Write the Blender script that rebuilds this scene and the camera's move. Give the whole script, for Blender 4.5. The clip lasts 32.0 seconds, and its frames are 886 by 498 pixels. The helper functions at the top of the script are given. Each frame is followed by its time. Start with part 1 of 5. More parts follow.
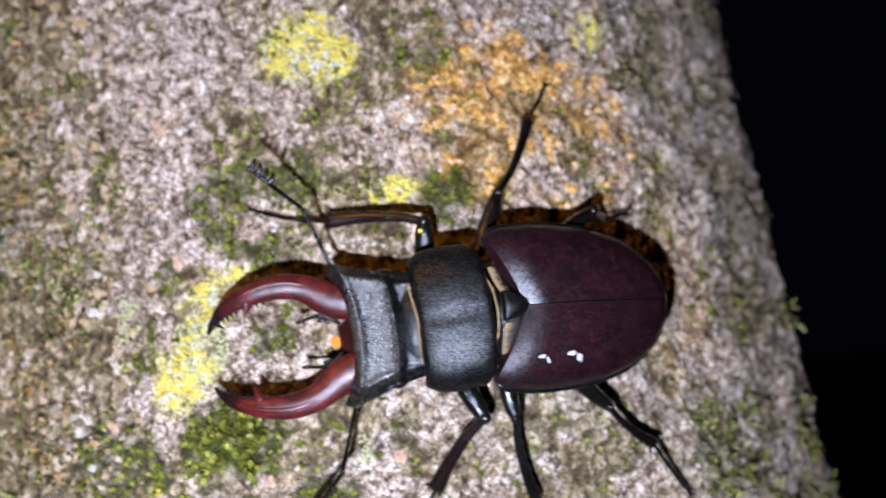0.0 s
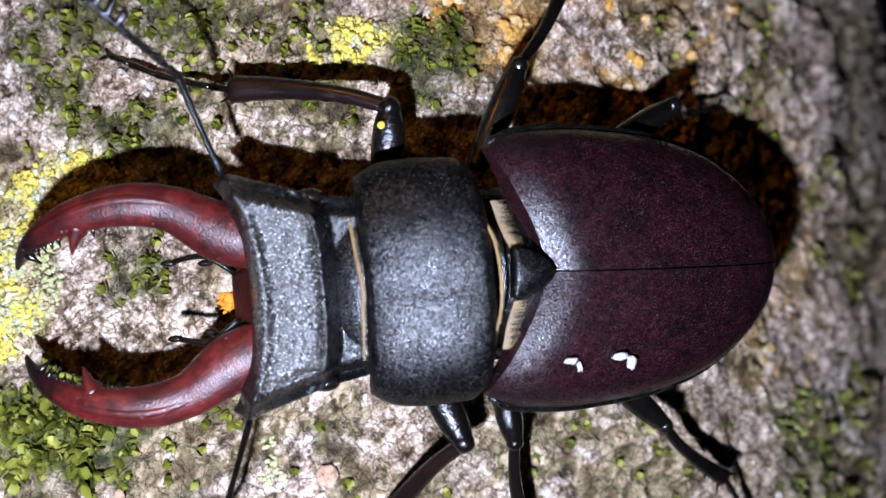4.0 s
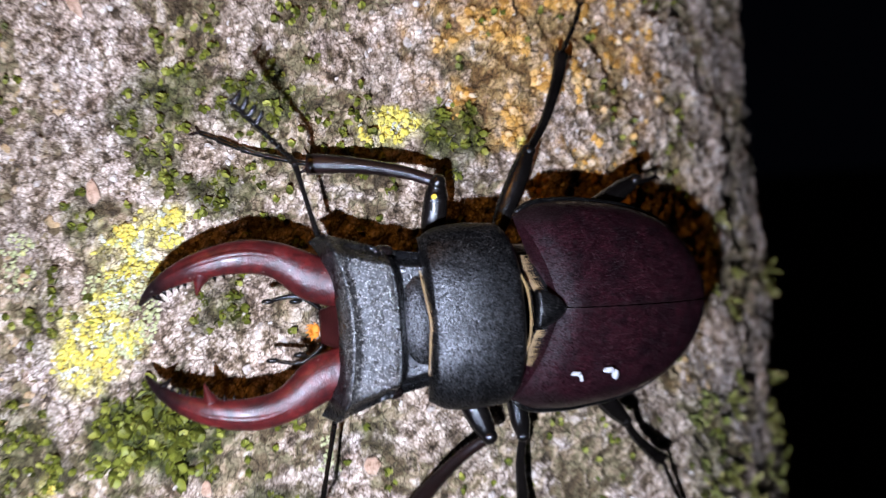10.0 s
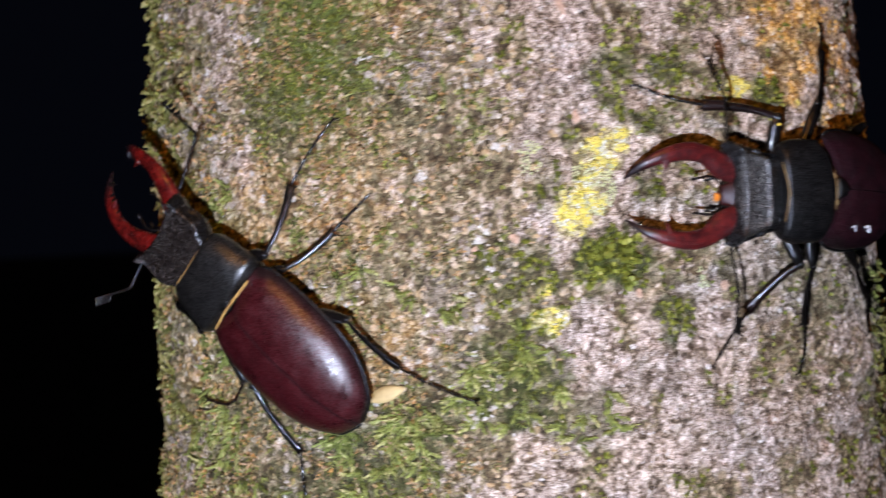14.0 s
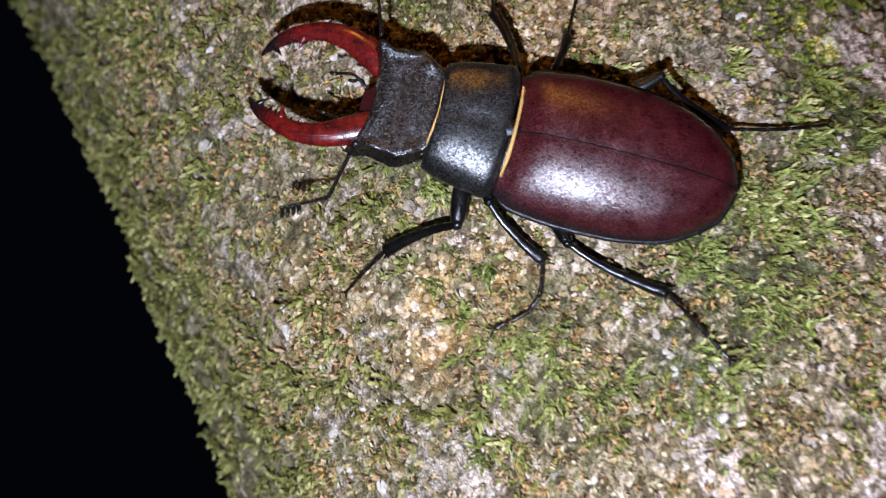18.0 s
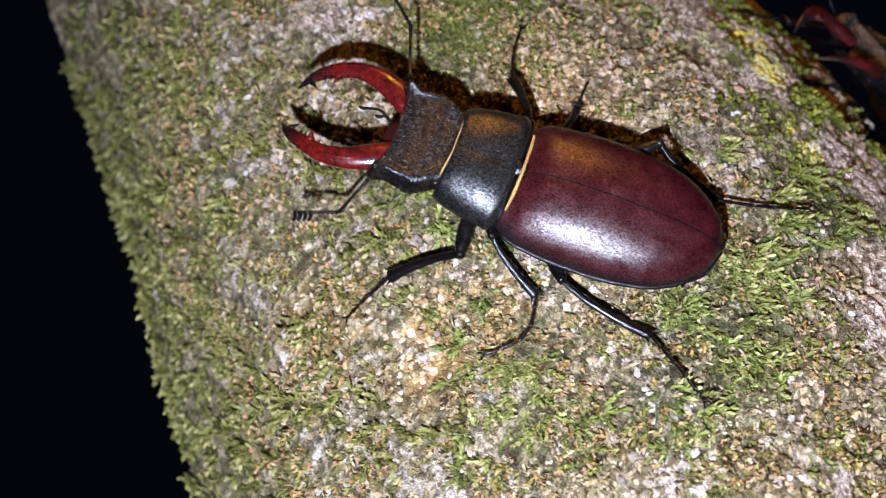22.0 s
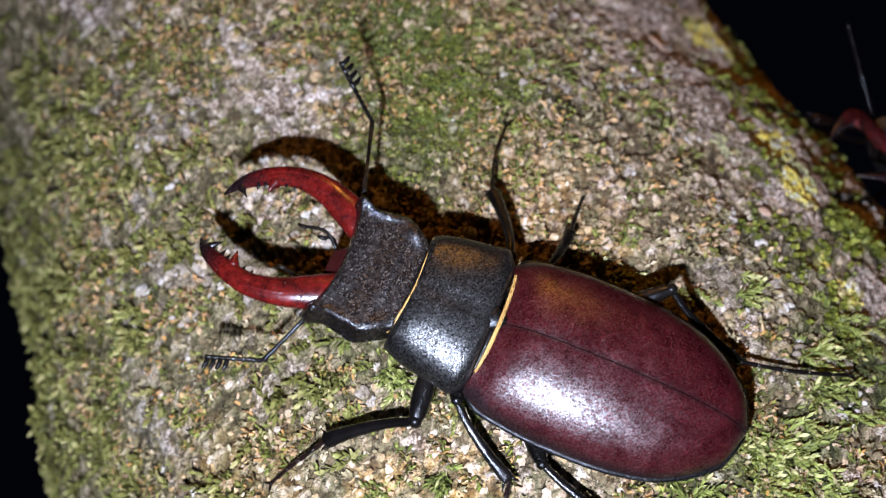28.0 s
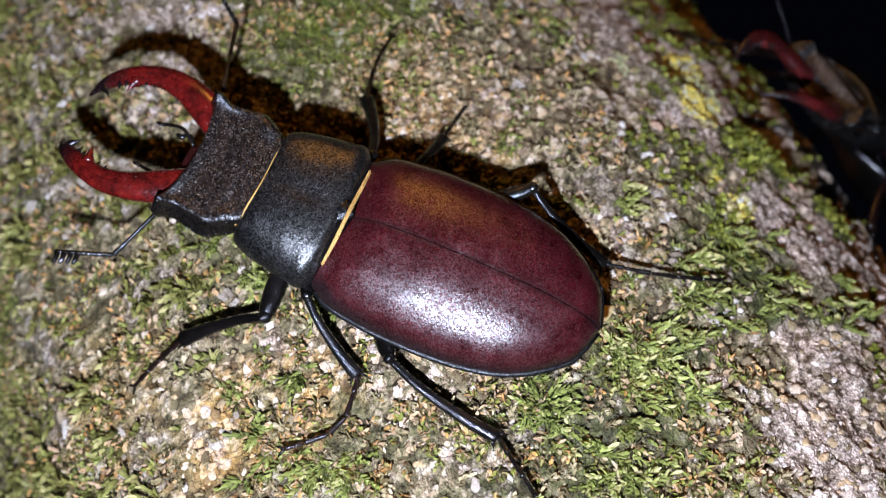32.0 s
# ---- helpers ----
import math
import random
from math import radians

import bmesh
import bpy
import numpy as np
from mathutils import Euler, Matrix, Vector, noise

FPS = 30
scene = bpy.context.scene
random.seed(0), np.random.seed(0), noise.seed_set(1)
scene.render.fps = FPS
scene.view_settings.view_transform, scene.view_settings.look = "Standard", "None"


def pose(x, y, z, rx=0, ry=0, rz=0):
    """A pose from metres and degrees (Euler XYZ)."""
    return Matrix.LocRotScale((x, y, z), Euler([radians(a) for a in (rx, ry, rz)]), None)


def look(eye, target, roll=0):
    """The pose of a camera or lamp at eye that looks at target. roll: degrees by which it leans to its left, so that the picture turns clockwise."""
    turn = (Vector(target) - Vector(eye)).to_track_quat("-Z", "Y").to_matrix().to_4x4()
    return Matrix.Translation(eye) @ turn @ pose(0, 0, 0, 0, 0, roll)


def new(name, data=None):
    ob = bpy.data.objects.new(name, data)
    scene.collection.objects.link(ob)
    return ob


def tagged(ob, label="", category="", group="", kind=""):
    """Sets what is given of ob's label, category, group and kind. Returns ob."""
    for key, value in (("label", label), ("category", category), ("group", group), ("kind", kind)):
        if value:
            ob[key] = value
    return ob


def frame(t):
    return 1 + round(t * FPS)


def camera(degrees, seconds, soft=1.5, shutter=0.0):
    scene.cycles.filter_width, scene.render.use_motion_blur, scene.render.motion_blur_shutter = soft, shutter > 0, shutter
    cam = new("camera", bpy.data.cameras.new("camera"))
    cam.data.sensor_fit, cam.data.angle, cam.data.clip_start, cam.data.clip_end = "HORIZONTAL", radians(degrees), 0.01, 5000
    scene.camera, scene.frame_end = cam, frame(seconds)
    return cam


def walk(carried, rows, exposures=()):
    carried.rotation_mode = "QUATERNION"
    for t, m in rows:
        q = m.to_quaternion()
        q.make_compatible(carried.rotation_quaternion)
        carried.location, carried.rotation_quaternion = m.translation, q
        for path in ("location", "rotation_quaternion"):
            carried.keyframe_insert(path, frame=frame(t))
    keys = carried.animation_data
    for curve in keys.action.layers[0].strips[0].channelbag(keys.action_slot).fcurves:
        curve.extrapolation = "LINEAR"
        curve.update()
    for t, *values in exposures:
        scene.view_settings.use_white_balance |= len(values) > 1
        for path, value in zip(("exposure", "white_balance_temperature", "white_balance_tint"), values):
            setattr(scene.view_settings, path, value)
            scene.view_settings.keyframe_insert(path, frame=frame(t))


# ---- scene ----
cam = camera(42.90, 32.0, soft=1.1, shutter=0.5)
PATH = [
    (0.0, pose(0.0330, -0.2584, 1.2240, 98.52, 9.54, 3.15)),
    (0.5, pose(0.0422, -0.2527, 1.2261, 96.64, 8.19, 3.91)),
    (1.0, pose(0.0392, -0.2380, 1.2310, 94.46, 7.41, 3.43)),
    (1.5, pose(0.0378, -0.2212, 1.2379, 92.20, 6.75, 3.26)),
    (2.0, pose(0.0402, -0.2166, 1.2400, 91.01, 6.12, 3.30)),
    (2.5, pose(0.0372, -0.2150, 1.2432, 90.04, 5.66, 2.73)),
    (4.5, pose(0.0319, -0.1895, 1.2437, 87.74, 4.81, 2.63)),
    (5.0, pose(0.0253, -0.1912, 1.2459, 87.70, 4.66, 2.40)),
    (5.5, pose(0.0212, -0.1970, 1.2479, 87.16, 4.40, 1.51)),
    (6.0, pose(0.0169, -0.2069, 1.2515, 86.74, 4.19, -0.35)),
    (6.5, pose(0.0042, -0.2049, 1.2512, 86.09, 4.08, -2.52)),
    (7.0, pose(-0.0041, -0.2029, 1.2523, 86.49, 3.86, -4.48)),
    (7.5, pose(-0.0098, -0.1981, 1.2497, 86.87, 3.76, -5.28)),
    (8.0, pose(-0.0057, -0.1935, 1.2492, 87.01, 3.82, -6.28)),
    (8.5, pose(0.0016, -0.1889, 1.2486, 86.76, 4.01, -7.19)),
    (9.0, pose(0.0049, -0.1863, 1.2485, 87.11, 4.20, -7.33)),
    (9.5, pose(0.0102, -0.1896, 1.2472, 87.01, 4.30, -7.68)),
    (10.0, pose(0.0097, -0.2224, 1.2510, 87.31, 4.20, -7.56)),
    (10.5, pose(0.0077, -0.2421, 1.2492, 87.31, 4.21, -6.97)),
    (11.0, pose(-0.0010, -0.2669, 1.2531, 86.63, 4.04, -7.16)),
    (11.5, pose(-0.0056, -0.2947, 1.2593, 86.00, 3.98, -6.92)),
    (12.0, pose(-0.0114, -0.3161, 1.2602, 85.93, 3.91, -7.43)),
    (12.5, pose(-0.0232, -0.3151, 1.2546, 86.57, 3.79, -8.22)),
    (13.0, pose(-0.0473, -0.3057, 1.2460, 87.42, 3.36, -10.06)),
    (13.5, pose(-0.0658, -0.3031, 1.2399, 88.06, 3.14, -11.77)),
    (14.0, pose(-0.0974, -0.2953, 1.2328, 89.21, 2.85, -14.98)),
    (14.5, pose(-0.1407, -0.2648, 1.2258, 90.46, 2.46, -21.47)),
    (16.5, pose(-0.1808, -0.1954, 1.2034, 101.53, 21.01, -33.41)),
    (17.0, pose(-0.1796, -0.1866, 1.1911, 104.26, 26.75, -32.90)),
    (17.5, pose(-0.1910, -0.1681, 1.1739, 108.59, 30.06, -33.56)),
    (18.0, pose(-0.2095, -0.1563, 1.1525, 113.85, 30.75, -35.23)),
    (18.5, pose(-0.2218, -0.1678, 1.1323, 117.97, 28.98, -35.36)),
    (19.0, pose(-0.2342, -0.1660, 1.1266, 120.02, 27.80, -36.94)),
    (19.5, pose(-0.2361, -0.1626, 1.1211, 121.56, 26.76, -37.74)),
    (20.0, pose(-0.2340, -0.1598, 1.1218, 122.03, 26.30, -38.33)),
    (20.5, pose(-0.2276, -0.1560, 1.1256, 122.00, 25.97, -38.55)),
    (21.0, pose(-0.2186, -0.1492, 1.1231, 122.61, 25.80, -38.39)),
    (21.5, pose(-0.2247, -0.1450, 1.1287, 122.02, 25.96, -39.30)),
    (22.0, pose(-0.2209, -0.1442, 1.1266, 122.35, 25.43, -39.20)),
    (22.5, pose(-0.2089, -0.1428, 1.1237, 122.88, 24.83, -38.87)),
    (23.0, pose(-0.2089, -0.1499, 1.1348, 121.70, 24.08, -39.71)),
    (23.5, pose(-0.2070, -0.1483, 1.1409, 121.25, 23.82, -40.44)),
    (24.0, pose(-0.2016, -0.1472, 1.1430, 121.25, 23.47, -40.47)),
    (24.5, pose(-0.1957, -0.1468, 1.1453, 121.36, 23.18, -40.29)),
    (26.5, pose(-0.1886, -0.1279, 1.1547, 122.49, 23.33, -42.21)),
    (27.0, pose(-0.1896, -0.1291, 1.1596, 122.30, 23.62, -42.20)),
    (27.5, pose(-0.1917, -0.1324, 1.1610, 121.98, 23.81, -42.45)),
    (28.0, pose(-0.1931, -0.1378, 1.1598, 121.90, 23.78, -42.27)),
    (28.5, pose(-0.1949, -0.1424, 1.1589, 121.88, 23.82, -42.10)),
    (29.0, pose(-0.1911, -0.1394, 1.1545, 121.88, 23.81, -42.23)),
    (29.5, pose(-0.1876, -0.1404, 1.1545, 122.08, 23.76, -42.10)),
    (30.0, pose(-0.1872, -0.1376, 1.1488, 122.34, 23.75, -41.92)),
    (30.5, pose(-0.1835, -0.1397, 1.1464, 122.50, 23.63, -41.51)),
    (31.0, pose(-0.1803, -0.1388, 1.1417, 122.77, 23.16, -41.27)),
    (31.5, pose(-0.1736, -0.1415, 1.1421, 122.82, 22.70, -40.95)),
    (32.0, pose(-0.1732, -0.1429, 1.1398, 122.91, 22.49, -40.43)),
]
EXPOSURES = [(0, 0.07), (2, -0.43), (4.5, -1.13), (6, -1.13), (9, -1.48), (10, -0.63), (11, 0.07), (12, 0.42), (14, 0.68), (16.5, 0.08), (17.5, 0.23), (19, 0.73), (20, 0.93), (23, 0.68), (26.5, 0.15), (28, 0.25), (29, 0.25), (31, 0.1), (32, 0.1)]
walk(cam, PATH, EXPOSURES)
# a phone's lens close up: a 2.2 mm aperture, focused at the depth of one spot low on the bark, which is also the beetles' depth
focus_spot = new("focus_spot")
focus_spot.location = (0.0140, -0.0979, 1.1196)
cam.data.dof.use_dof, cam.data.dof.focus_object = True, focus_spot
cam.data.dof.aperture_fstop = 20.0

# ---- light: night, a phone torch beside the lens, a warm headlamp above ----
TORCH_OFFSET = (-0.013, -0.029, 0.0)
TORCH_POWER = 15000.0
world = bpy.data.worlds.new("night")
world.use_nodes = True
world.node_tree.nodes["Background"].inputs["Color"].default_value = (0.25, 0.3, 0.6, 1)
world.node_tree.nodes["Background"].inputs["Strength"].default_value = 0.003
scene.world = world
warm = new("headlamp_light", bpy.data.lights.new("headlamp_light", "SPOT"))
warm.data.energy, warm.data.color, warm.data.shadow_soft_size = 2.0, (1.0, 0.40, 0.05), 0.012
warm.data.spot_size, warm.data.spot_blend = radians(56), 1.0
warm.matrix_world = look((-0.17, -0.44, 1.52), (0.0, -0.10, 1.235))


# ---- materials ----
def material(name, rough=0.5, color=(0.5, 0.5, 0.5), metal=0.0, spec=0.5, coat=0.0, coat_rough=0.1):
    m = bpy.data.materials.new(name)
    m.use_nodes = True
    b = m.node_tree.nodes["Principled BSDF"]
    b.inputs["Base Color"].default_value = (*color, 1)
    b.inputs["Roughness"].default_value = rough
    b.inputs["Metallic"].default_value = metal
    b.inputs["Specular IOR Level"].default_value = spec
    b.inputs["Coat Weight"].default_value = coat
    b.inputs["Coat Roughness"].default_value = coat_rough
    return m, m.node_tree, b


def node(tree, kind, **sockets):
    n = tree.nodes.new(kind)
    for k, val in sockets.items():
        n.inputs[k.replace("_", " ")].default_value = val
    return n


def ramp(tree, fac, stops):
    n = tree.nodes.new("ShaderNodeValToRGB")
    el = n.color_ramp.elements
    while len(el) < len(stops):
        el.new(0.5)
    for e, (p, c) in zip(el, stops):
        e.position, e.color = p, (*c, 1)
    tree.links.new(fac, n.inputs["Fac"])
    return n.outputs["Color"]


def mix(tree, fac, a, b, blend="MIX"):
    n = tree.nodes.new("ShaderNodeMix")
    n.data_type, n.blend_type = "RGBA", blend
    for s, val in ((n.inputs[0], fac), (n.inputs[6], a), (n.inputs[7], b)):
        if isinstance(val, (int, float)):
            s.default_value = val
        elif isinstance(val, tuple):
            s.default_value = (*val, 1)
        else:
            tree.links.new(val, s)
    return n.outputs[2]


def noise_tex(tree, coord, scale, detail=4.0, rough=0.6):
    n = node(tree, "ShaderNodeTexNoise", Scale=scale, Detail=detail, Roughness=rough)
    tree.links.new(coord, n.inputs["Vector"])
    return n.outputs["Fac"]


def bump(tree, bsdf, height, strength, distance):
    n = node(tree, "ShaderNodeBump", Strength=strength, Distance=distance)
    tree.links.new(height, n.inputs["Height"])
    tree.links.new(n.outputs["Normal"], bsdf.inputs["Normal"])
    return n


def attr(tree, name):
    n = tree.nodes.new("ShaderNodeAttribute")
    n.attribute_name = name
    return n.outputs["Fac"]


def coords(tree):
    return tree.nodes.new("ShaderNodeTexCoord").outputs["Object"]


def bark_material():
    m, t, b = material("bark", 0.8, spec=0.3)
    b.inputs["Diffuse Roughness"].default_value = 1.0
    c = coords(t)
    fine = noise_tex(t, c, 1500, 5, 0.7)
    broad = noise_tex(t, c, 170, 5, 0.62)
    dots = node(t, "ShaderNodeTexVoronoi", Scale=2300.0)
    t.links.new(c, dots.inputs["Vector"])
    sep = t.nodes.new("ShaderNodeSeparateColor")
    t.links.new(dots.outputs["Color"], sep.inputs["Color"])
    pick = sep.outputs["Red"]
    # pale crust: pinkish grey with white and brown grains
    lump = t.nodes.new("ShaderNodeMath")
    lump.operation = "MULTIPLY_ADD"
    t.links.new(attr(t, "grain"), lump.inputs[0])
    lump.inputs[1].default_value = 0.7
    few = t.nodes.new("ShaderNodeMath")
    few.operation = "MULTIPLY"
    few.inputs[1].default_value = 0.3
    t.links.new(pick, few.inputs[0])
    t.links.new(few.outputs["Value"], lump.inputs[2])
    crust = ramp(t, lump.outputs["Value"], [(0.05, (0.16, 0.13, 0.12)), (0.25, (0.42, 0.375, 0.365)), (0.5, (0.58, 0.54, 0.535)), (0.72, (0.68, 0.65, 0.655)), (0.92, (0.80, 0.79, 0.81))])
    tint = ramp(t, broad, [(0.30, (0.52, 0.50, 0.47)), (0.42, (0.85, 0.82, 0.78)), (0.52, (1, 0.96, 0.94)), (0.60, (1.15, 1.13, 1.13)), (0.72, (0.95, 0.78, 0.68))])
    crust = mix(t, 1.0, crust, tint, "MULTIPLY")
    crust = mix(t, 1.0, crust, ramp(t, noise_tex(t, c, 60, 3), [(0.38, (1.04, 0.98, 0.91)), (0.62, (1.0, 0.99, 1.0))]), "MULTIPLY")
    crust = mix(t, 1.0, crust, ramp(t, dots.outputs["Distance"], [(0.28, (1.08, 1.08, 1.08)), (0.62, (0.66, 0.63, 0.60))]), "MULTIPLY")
    fluff = noise_tex(t, c, 520, 6, 0.72)
    crust = mix(t, 1.0, crust, ramp(t, fluff, [(0.38, (0.16, 0.13, 0.09)), (0.44, (0.50, 0.45, 0.38)), (0.50, (0.98, 0.96, 0.95)), (0.62, (1.25, 1.25, 1.27))]), "MULTIPLY")
    soil = ramp(t, attr(t, "grain"), [(0.0, (0.035, 0.027, 0.018)), (0.3, (0.12, 0.085, 0.05)), (0.5, (0.19, 0.165, 0.10)), (0.66, (0.36, 0.275, 0.195)), (0.80, (0.46, 0.385, 0.315)), (1.0, (0.60, 0.54, 0.50))])
    ochre = ramp(t, attr(t, "grain"), [(0.0, (0.20, 0.09, 0.025)), (0.35, (0.46, 0.23, 0.05)), (0.65, (0.62, 0.36, 0.10)), (0.85, (0.62, 0.42, 0.24)), (1.0, (0.66, 0.55, 0.44))])
    green = ramp(t, attr(t, "grain"), [(0.0, (0.018, 0.022, 0.008)), (0.6, (0.06, 0.07, 0.02)), (1.0, (0.16, 0.15, 0.06))])
    algae = ramp(t, fine, [(0.3, (0.05, 0.08, 0.012)), (0.7, (0.17, 0.23, 0.045))])
    col = mix(t, attr(t, "crust"), soil, crust)
    col = mix(t, attr(t, "ochre"), col, ochre)
    col = mix(t, attr(t, "moss"), col, green)
    col = mix(t, attr(t, "algae"), col, algae)
    col = mix(t, attr(t, "lichen"), col, ramp(t, pick, [(0.0, (0.30, 0.28, 0.12)), (0.4, (0.60, 0.53, 0.13)), (0.8, (0.74, 0.70, 0.30)), (1.0, (0.80, 0.78, 0.60))]))
    # shade in the hollows between lumps, painted into the colour
    hollow_shade = ramp(t, attr(t, "hollow"), [(0.15, (1, 1, 1)), (1.0, (0.30, 0.25, 0.19))])
    col = mix(t, 1.0, col, hollow_shade, "MULTIPLY")
    speck = ramp(t, fine, [(0.34, (0.62, 0.58, 0.53)), (0.46, (1, 1, 1)), (0.66, (1.15, 1.15, 1.15))])
    col = mix(t, 1.0, col, speck, "MULTIPLY")
    # cracks between uneven grains, at two sizes
    bend = node(t, "ShaderNodeTexNoise", Scale=620.0, Detail=4.0, Roughness=0.65)
    t.links.new(c, bend.inputs["Vector"])
    shift = t.nodes.new("ShaderNodeVectorMath")
    shift.operation = "MULTIPLY_ADD"
    t.links.new(bend.outputs["Color"], shift.inputs[0])
    shift.inputs[1].default_value = (0.0022, 0.0022, 0.0022)
    t.links.new(c, shift.inputs[2])
    height = None
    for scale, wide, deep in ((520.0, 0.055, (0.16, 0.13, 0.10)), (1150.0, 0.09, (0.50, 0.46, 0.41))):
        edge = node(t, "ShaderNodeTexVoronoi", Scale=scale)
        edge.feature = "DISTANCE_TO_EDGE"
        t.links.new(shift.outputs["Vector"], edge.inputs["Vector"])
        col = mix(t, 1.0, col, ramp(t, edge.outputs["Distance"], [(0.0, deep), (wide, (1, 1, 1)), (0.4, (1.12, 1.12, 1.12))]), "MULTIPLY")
        low = t.nodes.new("ShaderNodeMath")
        low.operation = "MINIMUM"
        t.links.new(edge.outputs["Distance"], low.inputs[0])
        low.inputs[1].default_value = 0.3
        height = low.outputs["Value"] if height is None else height
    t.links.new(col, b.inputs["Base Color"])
    add = t.nodes.new("ShaderNodeMath")
    add.operation = "SUBTRACT"
    t.links.new(fine, add.inputs[0])
    t.links.new(dots.outputs["Distance"], add.inputs[1])
    both = t.nodes.new("ShaderNodeMath")
    both.operation = "MULTIPLY_ADD"
    t.links.new(height, both.inputs[0])
    both.inputs[1].default_value = 1.6
    t.links.new(add.outputs["Value"], both.inputs[2])
    bump(t, b, both.outputs["Value"], 1.0, 0.00034)
    return m


def moss_material(name, dark, mid, light, tip):
    """Moss leaves: each shoot has its own tone, paler to its tip."""
    m, t, b = material(name, 0.5, spec=0.3)
    g = t.nodes.new("ShaderNodeNewGeometry")
    add = t.nodes.new("ShaderNodeMath")
    add.operation = "MULTIPLY_ADD"
    t.links.new(g.outputs["Random Per Island"], add.inputs[0])
    add.inputs[1].default_value = 0.32
    t.links.new(attr(t, "tone"), add.inputs[2])
    col = ramp(t, add.outputs["Value"], [(0.08, dark), (0.45, mid), (0.85, light), (1.1, tip)])
    col = mix(t, 1.0, col, ramp(t, noise_tex(t, coords(t), 230, 3), [(0.3, (0.7, 0.66, 0.6)), (0.7, (1.15, 1.15, 1.1))]), "MULTIPLY")
    t.links.new(col, b.inputs["Base Color"])
    return m


def mixed_leaf_material(name, stops):
    """Small leaves of several ages: colour by patch of bark and by leaf, paler to the tip."""
    m, t, b = material(name, 0.5, spec=0.35)
    g = t.nodes.new("ShaderNodeNewGeometry")
    fac = mix(t, 0.55, noise_tex(t, coords(t), 150, 4, 0.7), g.outputs["Random Per Island"])
    col = ramp(t, fac, stops)
    col = mix(t, 1.0, col, ramp(t, attr(t, "tone"), [(0.1, (0.45, 0.42, 0.38)), (0.5, (1, 1, 1)), (0.95, (1.35, 1.32, 1.2))]), "MULTIPLY")
    t.links.new(col, b.inputs["Base Color"])
    return m


def lump_material(name, stops):
    """Bark lumps: tone by lump and by place, with fine grain."""
    m, t, b = material(name, 0.85, spec=0.2)
    b.inputs["Diffuse Roughness"].default_value = 1.0
    c = coords(t)
    g = t.nodes.new("ShaderNodeNewGeometry")
    fac = mix(t, 0.42, noise_tex(t, c, 190, 4, 0.65), g.outputs["Random Per Island"])
    col = ramp(t, fac, stops)
    fine = noise_tex(t, c, 1900, 5, 0.7)
    col = mix(t, 1.0, col, ramp(t, fine, [(0.34, (0.5, 0.45, 0.38)), (0.5, (1, 1, 1)), (0.68, (1.25, 1.25, 1.25))]), "MULTIPLY")
    t.links.new(col, b.inputs["Base Color"])
    bump(t, b, fine, 1.0, 0.0003)
    return m


def leaf_material(name, dark, mid, light, tip):
    m, t, b = material(name, 0.65, spec=0.25)
    g = t.nodes.new("ShaderNodeNewGeometry")
    col = ramp(t, g.outputs["Random Per Island"], [(0.0, dark), (0.35, mid), (0.8, light), (1.0, tip)])
    col = mix(t, 0.35, col, ramp(t, noise_tex(t, coords(t), 700, 3), [(0.3, dark), (0.7, light)]))
    t.links.new(col, b.inputs["Base Color"])
    b.inputs["Subsurface Weight"].default_value = 0.0
    return m


